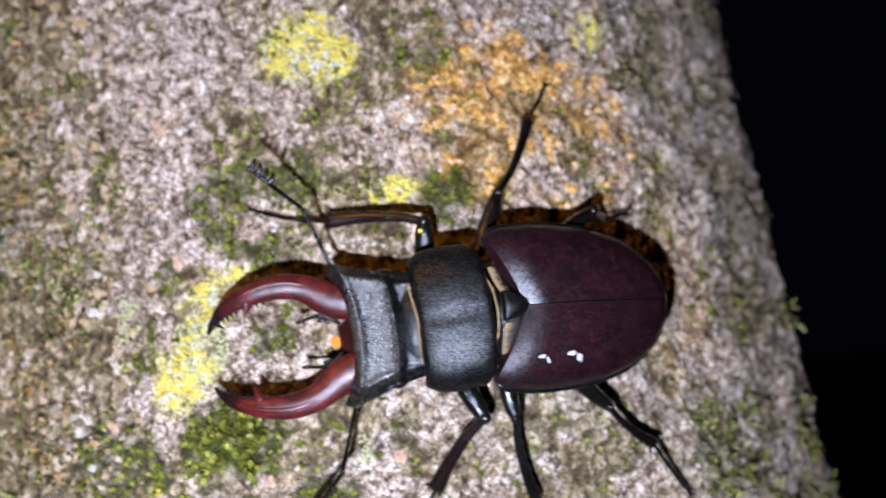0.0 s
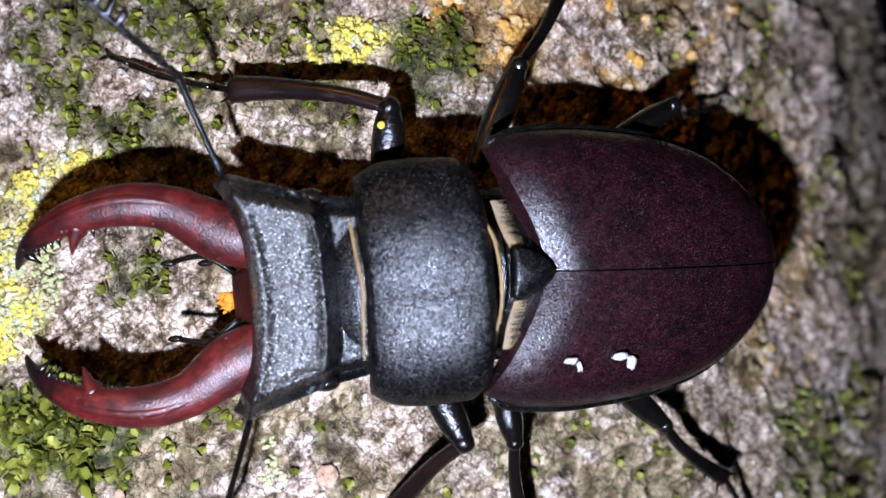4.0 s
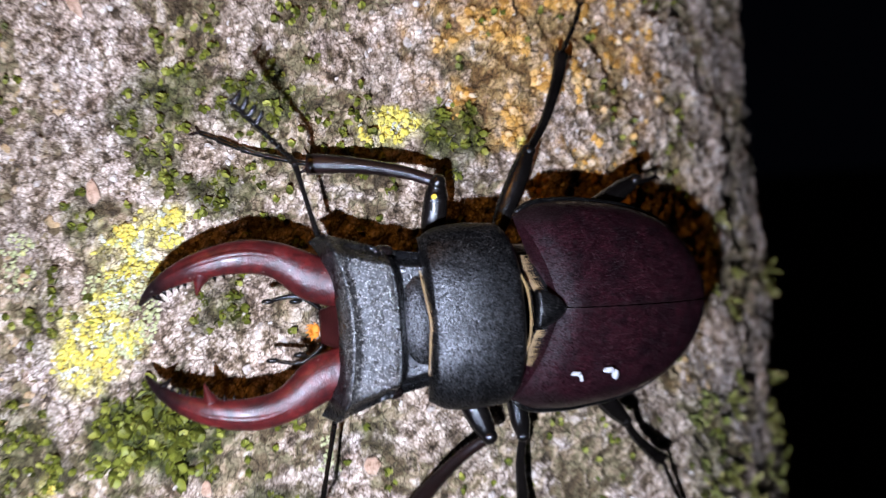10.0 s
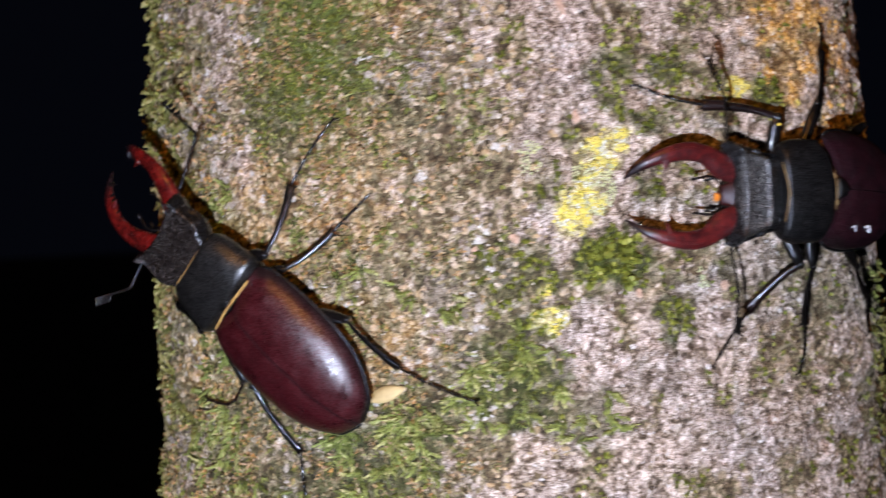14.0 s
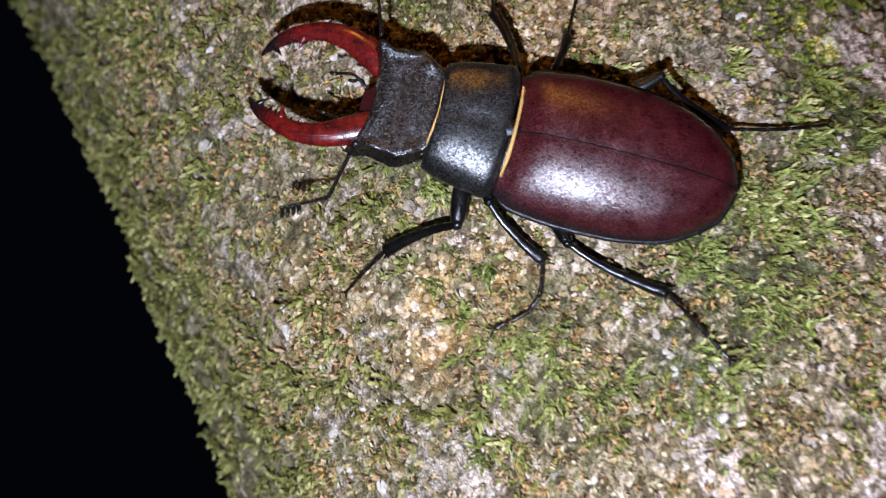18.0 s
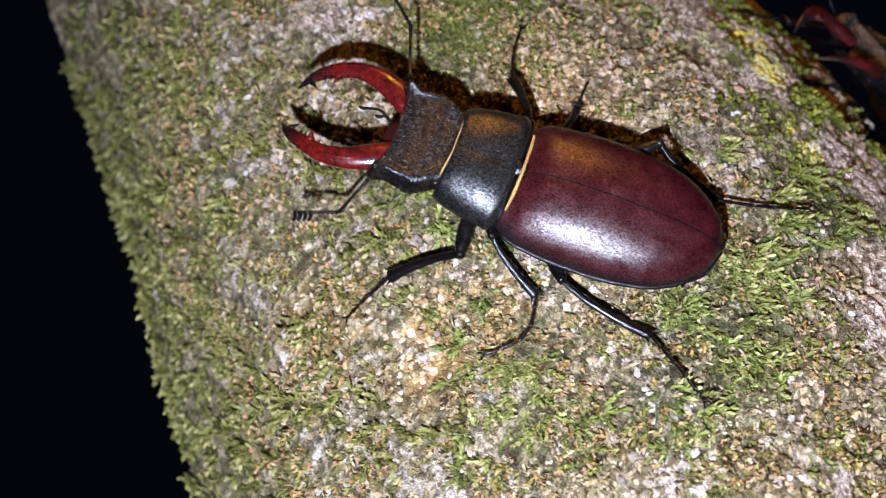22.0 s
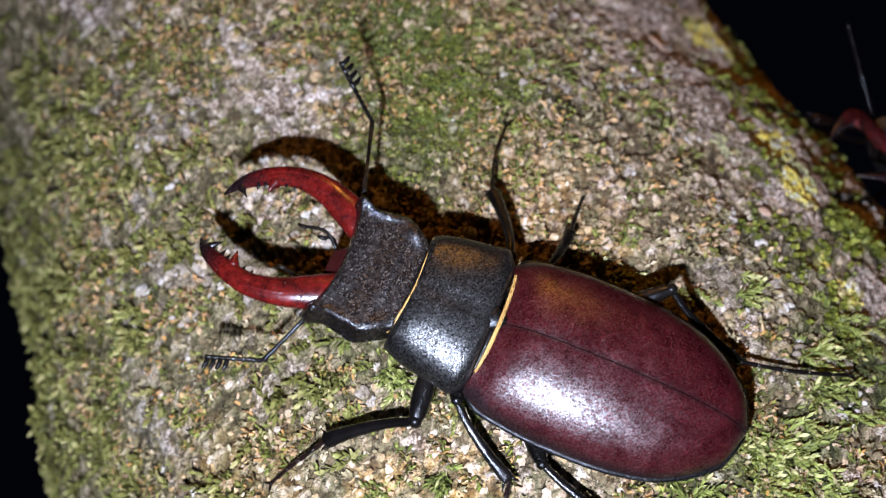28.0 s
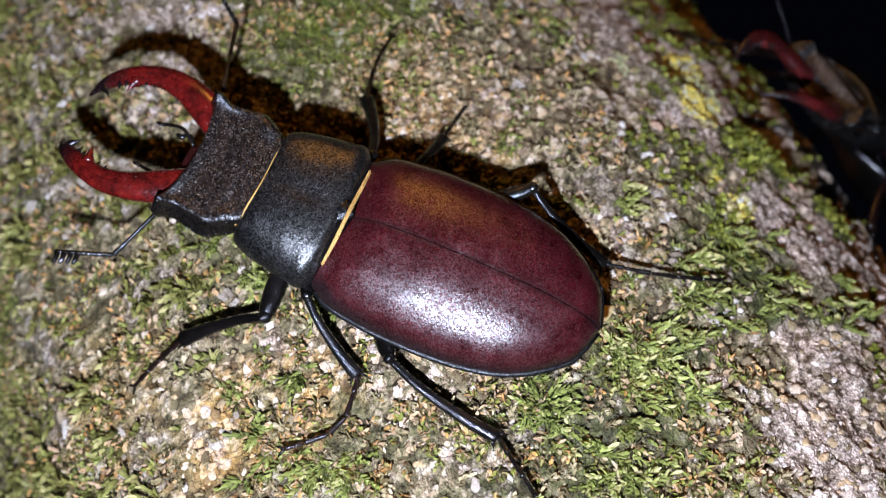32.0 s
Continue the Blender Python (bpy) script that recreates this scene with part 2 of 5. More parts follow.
def chitin_material(name, color, deep, rough, grain_scale, grain, coat=0.0, speck=0.0, spec=0.5, mottle=260, pitted=0.0, tipped=False, plate=None, fleck=(0.42, 0.41, 0.42), sheen=(0.82, 0.87, 1.0), dust=0.0, relief=0.00010, glint=0.0):
    """Beetle shell: mottled and pitted, with tiny pale grains (speck) that paint sparkle into the colour."""
    m, t, b = material(name, rough, color, spec=spec, coat=coat, coat_rough=0.16)
    c = coords(t)
    broad = noise_tex(t, c, mottle, 4, 0.6)
    fine = noise_tex(t, c, grain_scale * 0.45, 3, 0.6)
    col = ramp(t, broad, [(0.32, deep), (0.68, color)])
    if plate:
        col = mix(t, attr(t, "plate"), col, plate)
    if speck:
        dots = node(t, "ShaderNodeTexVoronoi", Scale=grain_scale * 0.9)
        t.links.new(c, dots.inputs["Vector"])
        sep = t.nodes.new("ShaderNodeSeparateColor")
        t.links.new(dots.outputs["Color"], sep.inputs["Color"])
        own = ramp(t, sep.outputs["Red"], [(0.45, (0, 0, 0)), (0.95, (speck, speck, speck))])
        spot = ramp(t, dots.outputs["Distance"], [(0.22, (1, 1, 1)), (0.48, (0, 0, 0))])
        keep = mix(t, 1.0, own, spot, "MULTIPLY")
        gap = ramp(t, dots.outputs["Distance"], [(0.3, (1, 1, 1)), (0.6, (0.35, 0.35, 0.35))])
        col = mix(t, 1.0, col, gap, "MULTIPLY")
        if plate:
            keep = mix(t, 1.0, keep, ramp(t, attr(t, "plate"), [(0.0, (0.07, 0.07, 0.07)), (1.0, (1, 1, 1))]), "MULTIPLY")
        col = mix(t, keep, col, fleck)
    if tipped:
        col = mix(t, attr(t, "tip"), col, (0.010, 0.005, 0.006))
    if dust:
        # sparse pale dust and scratches
        motes = node(t, "ShaderNodeTexVoronoi", Scale=1500.0)
        t.links.new(c, motes.inputs["Vector"])
        pick = t.nodes.new("ShaderNodeSeparateColor")
        t.links.new(motes.outputs["Color"], pick.inputs["Color"])
        some = ramp(t, pick.outputs["Green"], [(0.80, (0, 0, 0)), (1.0, (dust, dust, dust))])
        small = ramp(t, motes.outputs["Distance"], [(0.08, (1, 1, 1)), (0.22, (0, 0, 0))])
        col = mix(t, mix(t, 1.0, some, small, "MULTIPLY"), col, (0.55, 0.52, 0.48))
        col = mix(t, 1.0, col, ramp(t, noise_tex(t, c, 1300, 5, 0.7), [(0.34, (0.55, 0.55, 0.55)), (0.66, (1.4, 1.4, 1.4))]), "MULTIPLY")
    t.links.new(col, b.inputs["Base Color"])
    n = node(t, "ShaderNodeMapRange")
    n.inputs["From Min"].default_value, n.inputs["From Max"].default_value = 0.3, 0.7
    n.inputs["To Min"].default_value, n.inputs["To Max"].default_value = rough * 0.75, min(1.0, rough * 1.35)
    t.links.new(noise_tex(t, c, 1100, 6, 0.75) if dust else broad, n.inputs["Value"])
    t.links.new(n.outputs["Result"], b.inputs["Roughness"])
    height = fine
    if pitted:
        pits = node(t, "ShaderNodeTexVoronoi", Scale=grain_scale * 0.9)
        t.links.new(c, pits.inputs["Vector"])
        add = t.nodes.new("ShaderNodeMath")
        add.operation = "MULTIPLY_ADD"
        t.links.new(pits.outputs["Distance"], add.inputs[0])
        add.inputs[1].default_value = -pitted
        soft = t.nodes.new("ShaderNodeMath")
        soft.operation = "MULTIPLY"
        soft.inputs[1].default_value = 0.45
        t.links.new(noise_tex(t, c, 3200, 4, 0.7), soft.inputs[0])
        t.links.new(soft.outputs["Value"], add.inputs[2])
        height = add.outputs["Value"]
    b.inputs["Specular Tint"].default_value = (*sheen, 1)
    if glint:
        # every tiny facet of the shell has a polish of its own
        facets = node(t, "ShaderNodeTexVoronoi", Scale=glint)
        t.links.new(c, facets.inputs["Vector"])
        tone = t.nodes.new("ShaderNodeSeparateColor")
        t.links.new(facets.outputs["Color"], tone.inputs["Color"])
        polish = node(t, "ShaderNodeMapRange")
        polish.inputs["From Min"].default_value, polish.inputs["From Max"].default_value = 0.15, 0.95
        polish.inputs["To Min"].default_value, polish.inputs["To Max"].default_value = spec * 0.3, spec * 1.8
        t.links.new(tone.outputs["Red"], polish.inputs["Value"])
        t.links.new(polish.outputs["Result"], b.inputs["Specular IOR Level"])
    bump(t, b, height, grain, relief)
    return m


BARK = bark_material()
MOSS_DARK = moss_material("moss_dark", (0.020, 0.026, 0.006), (0.075, 0.088, 0.014), (0.185, 0.205, 0.032), (0.33, 0.34, 0.08))
MOSS_BRIGHT = moss_material("moss_bright", (0.035, 0.042, 0.012), (0.13, 0.155, 0.042), (0.26, 0.30, 0.085), (0.46, 0.45, 0.22))
MOSS_OLIVE = moss_material("moss_olive", (0.03, 0.034, 0.012), (0.10, 0.115, 0.032), (0.24, 0.265, 0.075), (0.42, 0.39, 0.18))
MOSS_EDGE = moss_material("moss_edge", (0.03, 0.03, 0.010), (0.105, 0.105, 0.03), (0.215, 0.22, 0.065), (0.36, 0.33, 0.15))
MOSS_BROWN = moss_material("moss_dry", (0.05, 0.036, 0.018), (0.16, 0.133, 0.072), (0.34, 0.285, 0.175), (0.52, 0.45, 0.33))
MOSS_MIXED = mixed_leaf_material("moss_mixed", [(0.22, (0.035, 0.026, 0.014)), (0.32, (0.10, 0.075, 0.035)), (0.39, (0.15, 0.17, 0.035)), (0.45, (0.22, 0.24, 0.055)), (0.50, (0.20, 0.15, 0.07)), (0.55, (0.46, 0.24, 0.08)), (0.64, (0.47, 0.33, 0.21)), (0.73, (0.33, 0.22, 0.15)), (0.82, (0.26, 0.28, 0.06))])
LICHEN = leaf_material("lichen_yellow", (0.40, 0.36, 0.12), (0.68, 0.56, 0.05), (0.80, 0.71, 0.20), (0.80, 0.50, 0.05))
LICHEN_GREY = leaf_material("lichen_grey_green", (0.30, 0.34, 0.16), (0.48, 0.50, 0.27), (0.62, 0.63, 0.42), (0.55, 0.52, 0.12))
GRIT = lump_material("ochre_crust", [(0.22, (0.12, 0.06, 0.02)), (0.38, (0.42, 0.21, 0.045)), (0.5, (0.62, 0.36, 0.10)), (0.62, (0.66, 0.45, 0.22)), (0.78, (0.64, 0.56, 0.48))])
GRIT_DULL = lump_material("ochre_crust_dull", [(0.22, (0.10, 0.065, 0.035)), (0.38, (0.28, 0.18, 0.085)), (0.5, (0.46, 0.31, 0.16)), (0.62, (0.52, 0.40, 0.27)), (0.78, (0.58, 0.52, 0.47))])
LICHEN_PALE = lump_material("lichen_pale", [(0.2, (0.34, 0.34, 0.27)), (0.5, (0.58, 0.58, 0.52)), (0.8, (0.76, 0.76, 0.74))])
GRAVEL = lump_material("bark_grit_mixed", [(0.22, (0.045, 0.032, 0.020)), (0.36, (0.13, 0.095, 0.055)), (0.47, (0.25, 0.205, 0.13)), (0.56, (0.43, 0.30, 0.175)), (0.66, (0.48, 0.385, 0.30)), (0.78, (0.56, 0.50, 0.465))])
PALE_GRIT = lump_material("bark_grit_pale", [(0.2, (0.18, 0.145, 0.12)), (0.38, (0.38, 0.33, 0.31)), (0.52, (0.50, 0.455, 0.445)), (0.68, (0.61, 0.58, 0.585))])
LUMP = lump_material("bark_lump", [(0.22, (0.14, 0.11, 0.085)), (0.40, (0.30, 0.255, 0.22)), (0.52, (0.40, 0.36, 0.335)), (0.70, (0.52, 0.49, 0.48))])
CHIP = lump_material("bark_chip", [(0.25, (0.20, 0.11, 0.07)), (0.5, (0.40, 0.25, 0.18)), (0.75, (0.52, 0.38, 0.31))])
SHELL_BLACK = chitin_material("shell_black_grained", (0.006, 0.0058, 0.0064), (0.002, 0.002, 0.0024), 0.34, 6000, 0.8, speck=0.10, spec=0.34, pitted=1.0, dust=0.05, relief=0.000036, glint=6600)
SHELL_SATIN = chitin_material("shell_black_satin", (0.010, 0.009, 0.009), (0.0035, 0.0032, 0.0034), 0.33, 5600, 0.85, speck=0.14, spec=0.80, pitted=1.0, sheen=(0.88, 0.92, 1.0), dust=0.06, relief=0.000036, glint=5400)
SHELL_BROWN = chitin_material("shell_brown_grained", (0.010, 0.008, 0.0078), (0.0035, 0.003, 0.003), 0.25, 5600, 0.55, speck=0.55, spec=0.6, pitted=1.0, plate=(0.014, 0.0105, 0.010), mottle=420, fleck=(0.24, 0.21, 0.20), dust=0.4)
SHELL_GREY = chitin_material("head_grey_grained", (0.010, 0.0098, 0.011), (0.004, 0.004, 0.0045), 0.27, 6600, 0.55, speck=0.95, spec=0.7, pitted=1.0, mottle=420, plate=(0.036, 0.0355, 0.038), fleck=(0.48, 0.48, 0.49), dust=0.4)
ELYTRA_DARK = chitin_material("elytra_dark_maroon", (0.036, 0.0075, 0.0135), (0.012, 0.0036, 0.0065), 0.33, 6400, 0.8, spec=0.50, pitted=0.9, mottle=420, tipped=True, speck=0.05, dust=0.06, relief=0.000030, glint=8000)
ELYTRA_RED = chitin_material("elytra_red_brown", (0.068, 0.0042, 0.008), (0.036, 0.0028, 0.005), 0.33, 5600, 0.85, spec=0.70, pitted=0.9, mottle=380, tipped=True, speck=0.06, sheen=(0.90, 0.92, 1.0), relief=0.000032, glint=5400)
MANDIBLE_BROWN = chitin_material("mandible_red_brown", (0.095, 0.010, 0.010), (0.026, 0.004, 0.005), 0.34, 6200, 0.45, coat=0.05, tipped=True, pitted=0.6, dust=0.4, mottle=500)
MANDIBLE_RED = chitin_material("mandible_deep_red", (0.110, 0.006, 0.005), (0.034, 0.003, 0.003), 0.24, 5600, 0.35, coat=0.25, tipped=True, pitted=0.3, dust=0.3, mottle=400)
MOUTH_RED = chitin_material("mouth_dark_red", (0.030, 0.005, 0.005), (0.012, 0.003, 0.003), 0.32, 5000, 0.5, spec=0.35, pitted=0.6)
TIP_BLACK = chitin_material("tip_black_gloss", (0.008, 0.005, 0.005), (0.004, 0.003, 0.003), 0.22, 3000, 0.2, coat=0.2)
LEG_BLACK = chitin_material("leg_black_gloss", (0.006, 0.0048, 0.0048), (0.002, 0.0018, 0.0018), 0.20, 5200, 0.55, coat=0.25, pitted=0.8)
LEG_BROWN = chitin_material("leg_dark_brown", (0.014, 0.006, 0.0055), (0.005, 0.0032, 0.0032), 0.22, 5200, 0.6, coat=0.2, pitted=0.8)
GOLD_HAIR = chitin_material("golden_hair", (0.52, 0.32, 0.10), (0.30, 0.17, 0.05), 0.55, 5000, 0.8)
DULL_HAIR = chitin_material("dull_golden_hair", (0.26, 0.17, 0.07), (0.13, 0.08, 0.03), 0.55, 5000, 0.8)
ORANGE_TUFT = chitin_material("orange_tuft", (0.75, 0.27, 0.02), (0.55, 0.16, 0.01), 0.6, 5000, 0.8)
WHITE_CHALK = chitin_material("white_scuff", (0.50, 0.52, 0.60), (0.36, 0.37, 0.44), 0.6, 4000, 0.5)
YELLOW_DOT = chitin_material("pollen_yellow", (0.8, 0.62, 0.08), (0.7, 0.5, 0.06), 0.7, 4000, 0.4)
STRAW = chitin_material("dry_straw", (0.52, 0.40, 0.20), (0.30, 0.22, 0.10), 0.5, 2500, 0.5)


def litter_material():
    m, t, b = material("leaf_litter", 0.9, spec=0.2)
    c = coords(t)
    v = node(t, "ShaderNodeTexVoronoi", Scale=14.0)
    t.links.new(c, v.inputs["Vector"])
    col = ramp(t, noise_tex(t, c, 6, 6), [(0.3, (0.06, 0.04, 0.02)), (0.55, (0.20, 0.12, 0.06)), (0.75, (0.34, 0.22, 0.11))])
    t.links.new(col, b.inputs["Base Color"])
    bump(t, b, v.outputs["Distance"], 0.8, 0.03)
    return m


LITTER = litter_material()

# ---- mesh helpers ----
MM = 0.001


def part(name, data, mat, parent=None, label=""):
    """A bmesh or a mesh as one smooth object, under a thing or a part."""
    if isinstance(data, bmesh.types.BMesh):
        me = bpy.data.meshes.new(name)
        data.to_mesh(me)
        data.free()
    else:
        me = data
    me.materials.clear()
    me.materials.append(mat)
    me.shade_smooth()
    ob = new(name, me)
    ob.parent = parent
    return tagged(ob, label)


def spline(pts, n):
    """n points on a smooth line through pts (numbers or tuples)."""
    p = np.array(pts, float)
    if p.ndim == 1:
        p = p[:, None]
    out = []
    k = len(p)
    for u in np.linspace(0, k - 1, n):
        i = min(int(u), k - 2)
        f = u - i
        a, b, c, d = p[max(i - 1, 0)], p[i], p[i + 1], p[min(i + 2, k - 1)]
        out.append(0.5 * (2 * b + (c - a) * f + (2 * a - 5 * b + 4 * c - d) * f * f + (3 * b - a - 3 * c + d) * f ** 3))
    return np.array(out)


def table(xs, ys):
    """A smooth function through the points (xs rising)."""
    xs, ys = np.array(xs, float), np.array(ys, float)
    m = np.gradient(ys, xs)

    def value(x):
        x = min(max(x, xs[0]), xs[-1])
        i = min(max(int(np.searchsorted(xs, x)) - 1, 0), len(xs) - 2)
        h = xs[i + 1] - xs[i]
        s = (x - xs[i]) / h
        return ((1 + 2 * s) * (1 - s) ** 2 * ys[i] + s * (1 - s) ** 2 * h * m[i] + s * s * (3 - 2 * s) * ys[i + 1] + s * s * (s - 1) * h * m[i + 1])
    return value


def tube(pts, radii, sides=10, n=None, flat=1.0, bm=None, wobble=0.0):
    """A round limb along pts (mm) with radii (mm); flat squashes it across the local up."""
    n = n or max(2, 3 * len(pts))
    line = spline(pts, n)
    rad = spline(radii, n)[:, 0]
    bm = bm or bmesh.new()
    rings = []
    for i in range(n):
        ahead = Vector(line[min(i + 1, n - 1)] - line[max(i - 1, 0)]).normalized()
        side = ahead.cross(Vector((0, 0, 1)))
        side = side.normalized() if side.length > 1e-3 else Vector((1, 0, 0))
        up = side.cross(ahead)
        r = max(rad[i], 0.02)
        ring = []
        for k in range(sides):
            a = 2 * math.pi * k / sides
            q = 1 + (wobble * math.sin(3.1 * i + 2.3 * k) if wobble else 0)
            v = Vector(line[i]) + (side * math.cos(a) + up * math.sin(a) * flat) * r * q
            ring.append(bm.verts.new(v * MM))
        rings.append(ring)
    for r0, r1 in zip(rings, rings[1:]):
        for k in range(sides):
            bm.faces.new((r0[k], r0[(k + 1) % sides], r1[(k + 1) % sides], r1[k]))
    bm.faces.new(rings[0][::-1])
    bm.faces.new(rings[-1])
    bmesh.ops.recalc_face_normals(bm, faces=bm.faces)
    return bm


def slab(place_top, place_bottom, nu, nv):
    """A closed body from two sheets over u, v in 0..1 that meet along their rim."""
    bm = bmesh.new()
    sheets = []
    for fn in (place_top, place_bottom):
        sheets.append([[bm.verts.new(Vector(fn(i / (nu - 1), j / (nv - 1))) * MM) for j in range(nv)] for i in range(nu)])
    for k, g in enumerate(sheets):
        for i in range(nu - 1):
            for j in range(nv - 1):
                q = (g[i][j], g[i + 1][j], g[i + 1][j + 1], g[i][j + 1])
                bm.faces.new(q if k else q[::-1])
    a, b = sheets
    rim = [(i, 0) for i in range(nu)] + [(nu - 1, j) for j in range(1, nv)] + [(i, nv - 1) for i in range(nu - 2, -1, -1)] + [(0, j) for j in range(nv - 2, 0, -1)]
    for (i, j), (k, l) in zip(rim, rim[1:] + rim[:1]):
        bm.faces.new((a[i][j], b[i][j], b[k][l], a[k][l]))
    bmesh.ops.remove_doubles(bm, verts=bm.verts, dist=0.004 * MM)
    bmesh.ops.recalc_face_normals(bm, faces=bm.faces)
    return bm


def blob(center, size, rough=0.0, seed=0, sub=2):
    bm = bmesh.new()
    bmesh.ops.create_icosphere(bm, subdivisions=sub, radius=1.0)
    for v in bm.verts:
        k = 1 + rough * noise.noise(v.co * 1.7 + Vector((seed, 3.1 * seed, 0)))
        v.co = Vector((center[0] + v.co.x * size[0] * k, center[1] + v.co.y * size[1] * k, center[2] + v.co.z * size[2] * k)) * MM
    return bm


# ---- the trunk ----
TRUNK_A, TRUNK_B, TRUNK_TURN, TRUNK_TAPER = 0.0966, 0.0877, -0.2588, -0.219


def trunk_place(s, z):
    """The trunk's smooth surface at s mm round from its front (to +x) and the height z (m); arrays."""
    th = np.asarray(s) / 92.0
    dx, dy = np.sin(th), -np.cos(th)
    c, q = math.cos(TRUNK_TURN), math.sin(TRUNK_TURN)
    k = 1 / np.sqrt(((c * dx + q * dy) / TRUNK_A) ** 2 + ((-q * dx + c * dy) / TRUNK_B) ** 2)
    h = np.asarray(z) - 1.2
    grow = 1 + TRUNK_TAPER * np.clip(h, -0.3, 0.35) + 0.5 * np.clip(-0.85 - h, 0, 1) ** 2 * 6
    k = k - 0.0125 * np.exp(-((np.degrees(th) + 130) / 21) ** 2) / (1 + np.exp(-(np.asarray(z) - 1.235) / 0.02)) - 0.0080 * np.exp(-((np.degrees(th) + 98) / 14) ** 2) * (1 - 0.6 * np.exp(-((np.asarray(z) - 1.262) / 0.018) ** 2))
    zmm = np.asarray(z) * 1000
    for cs, cz, rs, rz, d in ((-75, 1185, 42, 24, -2.2), (-5, 1286, 40, 20, -3.4), (46, 1252, 16, 16, 2.0), (84, 1240, 26, 160, -2.8), (-20, 1232, 24, 18, 1.0)):
        k = k + d * MM * np.exp(-((np.asarray(s) - cs) / rs) ** 2 - ((zmm - cz) / rz) ** 2)
    return np.stack([dx * k * grow, dy * k * grow, np.asarray(z) + 0 * th], -1)


def hashed(i, j, k):
    h = np.sin(i * 127.1 + j * 311.7 + k * 74.7) * 43758.5453
    return h - np.floor(h)


def value_noise(x, y, seed=0):
    i, j = np.floor(x), np.floor(y)
    f, g = x - i, y - j
    f, g = f * f * (3 - 2 * f), g * g * (3 - 2 * g)
    a, b = hashed(i, j, seed), hashed(i + 1, j, seed)
    c, d = hashed(i, j + 1, seed), hashed(i + 1, j + 1, seed)
    return (a * (1 - f) + b * f) * (1 - g) + (c * (1 - f) + d * f) * g


def cells(x, y, seed=0):
    """Distance to the nearest of scattered points, one to a unit cell, and that point's own number."""
    i, j = np.floor(x), np.floor(y)
    best, num = np.full(x.shape, 9.0), np.zeros(x.shape)
    for di in (-1, 0, 1):
        for dj in (-1, 0, 1):
            px, py = i + di + hashed(i + di, j + dj, seed), j + dj + hashed(i + di, j + dj, seed + 5)
            d = (px - x) ** 2 + (py - y) ** 2
            near = d < best
            best = np.where(near, d, best)
            num = np.where(near, hashed(i + di, j + dj, seed + 9), num)
    return np.sqrt(best), num


# zones on the bark: (mm round from the front, height in mm, half-sizes, strength)
MOSS_ZONES = [(-72, 1279, 12, 18, .8), (-79, 1262, 9, 12, .7), (-66, 1268, 11, 11, .7), (-101, 1193, 14, 16, .6), (-53, 1193, 11, 9, .9), (-59, 1188, 14, 9, .9),
              (-75, 1178, 14, 8, .8), (-29.5, 1203, 11, 8, 1), (-28, 1223, 8, 8, .55), (-28, 1213, 6, 6, .7), (-8, 1225.5, 6.5, 6, 1.3), (0.3, 1240, 3, 3, .8),
              (-4, 1265, 4, 4, .8), (-9, 1263, 3, 3, .7), (30, 1258, 4, 4, .9), (-16, 1252, 2.5, 3, .6), (-6, 1257, 3, 3, .7), (2, 1253.5, 4, 2.5, .8),
              (-21, 1241, 2.5, 5, .6), (7, 1264, 5, 4, .8), (5, 1214, 4, 5, .8), (-17, 1196, 8, 5, .6), (32, 1282, 5, 5, .6), (72, 1209, 6, 12, .5), (70, 1190, 6, 10, .5),
              (-44, 1222, 5, 5, .4), (-40, 1205, 8, 6, .6), (18, 1222, 2, 3, .4), (-90, 1222, 8, 8, .5), (-98, 1236, 8, 10, .6), (-50, 1262, 8, 8, .4), (-62, 1224, 7, 8, .35)]
EDGE_MOSS = [(-168, 1305, 38, 45, .7), (-178, 1240, 26, 80, .85), (-140, 1245, 34, 75, .75), (-122, 1262, 14, 22, .6), (-128, 1195, 16, 20, .6), (-118, 1235, 14, 14, .5)]
OCHRE_ZONES = [(42, 1273, 13, 11, 1), (60, 1268, 9, 10, .45), (37, 1262, 8, 6, .8), (52, 1250, 10, 7, .35), (-64, 1243, 13, 14, .32), (-62, 1208, 14, 10, .42), (-129, 1222, 13, 11, .45),
               (-105, 1206, 12, 8, .6), (-58, 1281, 9, 8, .4), (-84, 1240, 10, 9, .4), (72, 1235, 8, 14, .25)]
DARK_ZONES = [(-37, 1240, 15, 15, .8), (-31, 1258, 8, 8, .8), (-48, 1228, 10, 10, .6), (-30, 1200, 9, 7, .5), (-88, 1228, 12, 10, .5), (-34, 1215, 8, 7, .6), (-76, 1200, 10, 9, .45), (-55, 1275, 8, 12, .6)]
PALE_ZONES = [(-18, 1277, 14, 9, .75), (14, 1194, 22, 14, .55), (-43, 1179, 15, 9, .5), (-96, 1275, 7, 8, .4), (-122, 1211, 7, 5, .8), (2, 1238, 14, 10, .35), (20, 1212, 10, 8, .4), (-90, 1252, 7, 7, .4)]
ALGAE_ZONES = [(-70, 1280, 12, 19, .6), (-68, 1264, 10, 9, .4)]
LICHEN_SPOTS = [(-10.2, 1246.5, 3.6, 3.8), (-13.4, 1238, 3.8, 4.2), (-6.7, 1249.8, 3.2, 2.4), (-16.5, 1234, 3.0, 3.0), (-21.8, 1214.3, 3.0, 2.6), (-22.6, 1220.5, 1.2, 1.4), (12.6, 1285, 7, 5.5),
                (22.8, 1259.6, 3.6, 2.2), (40, 1256.5, 1.0, 1.0), (64, 1284, 3.2, 3.2)]
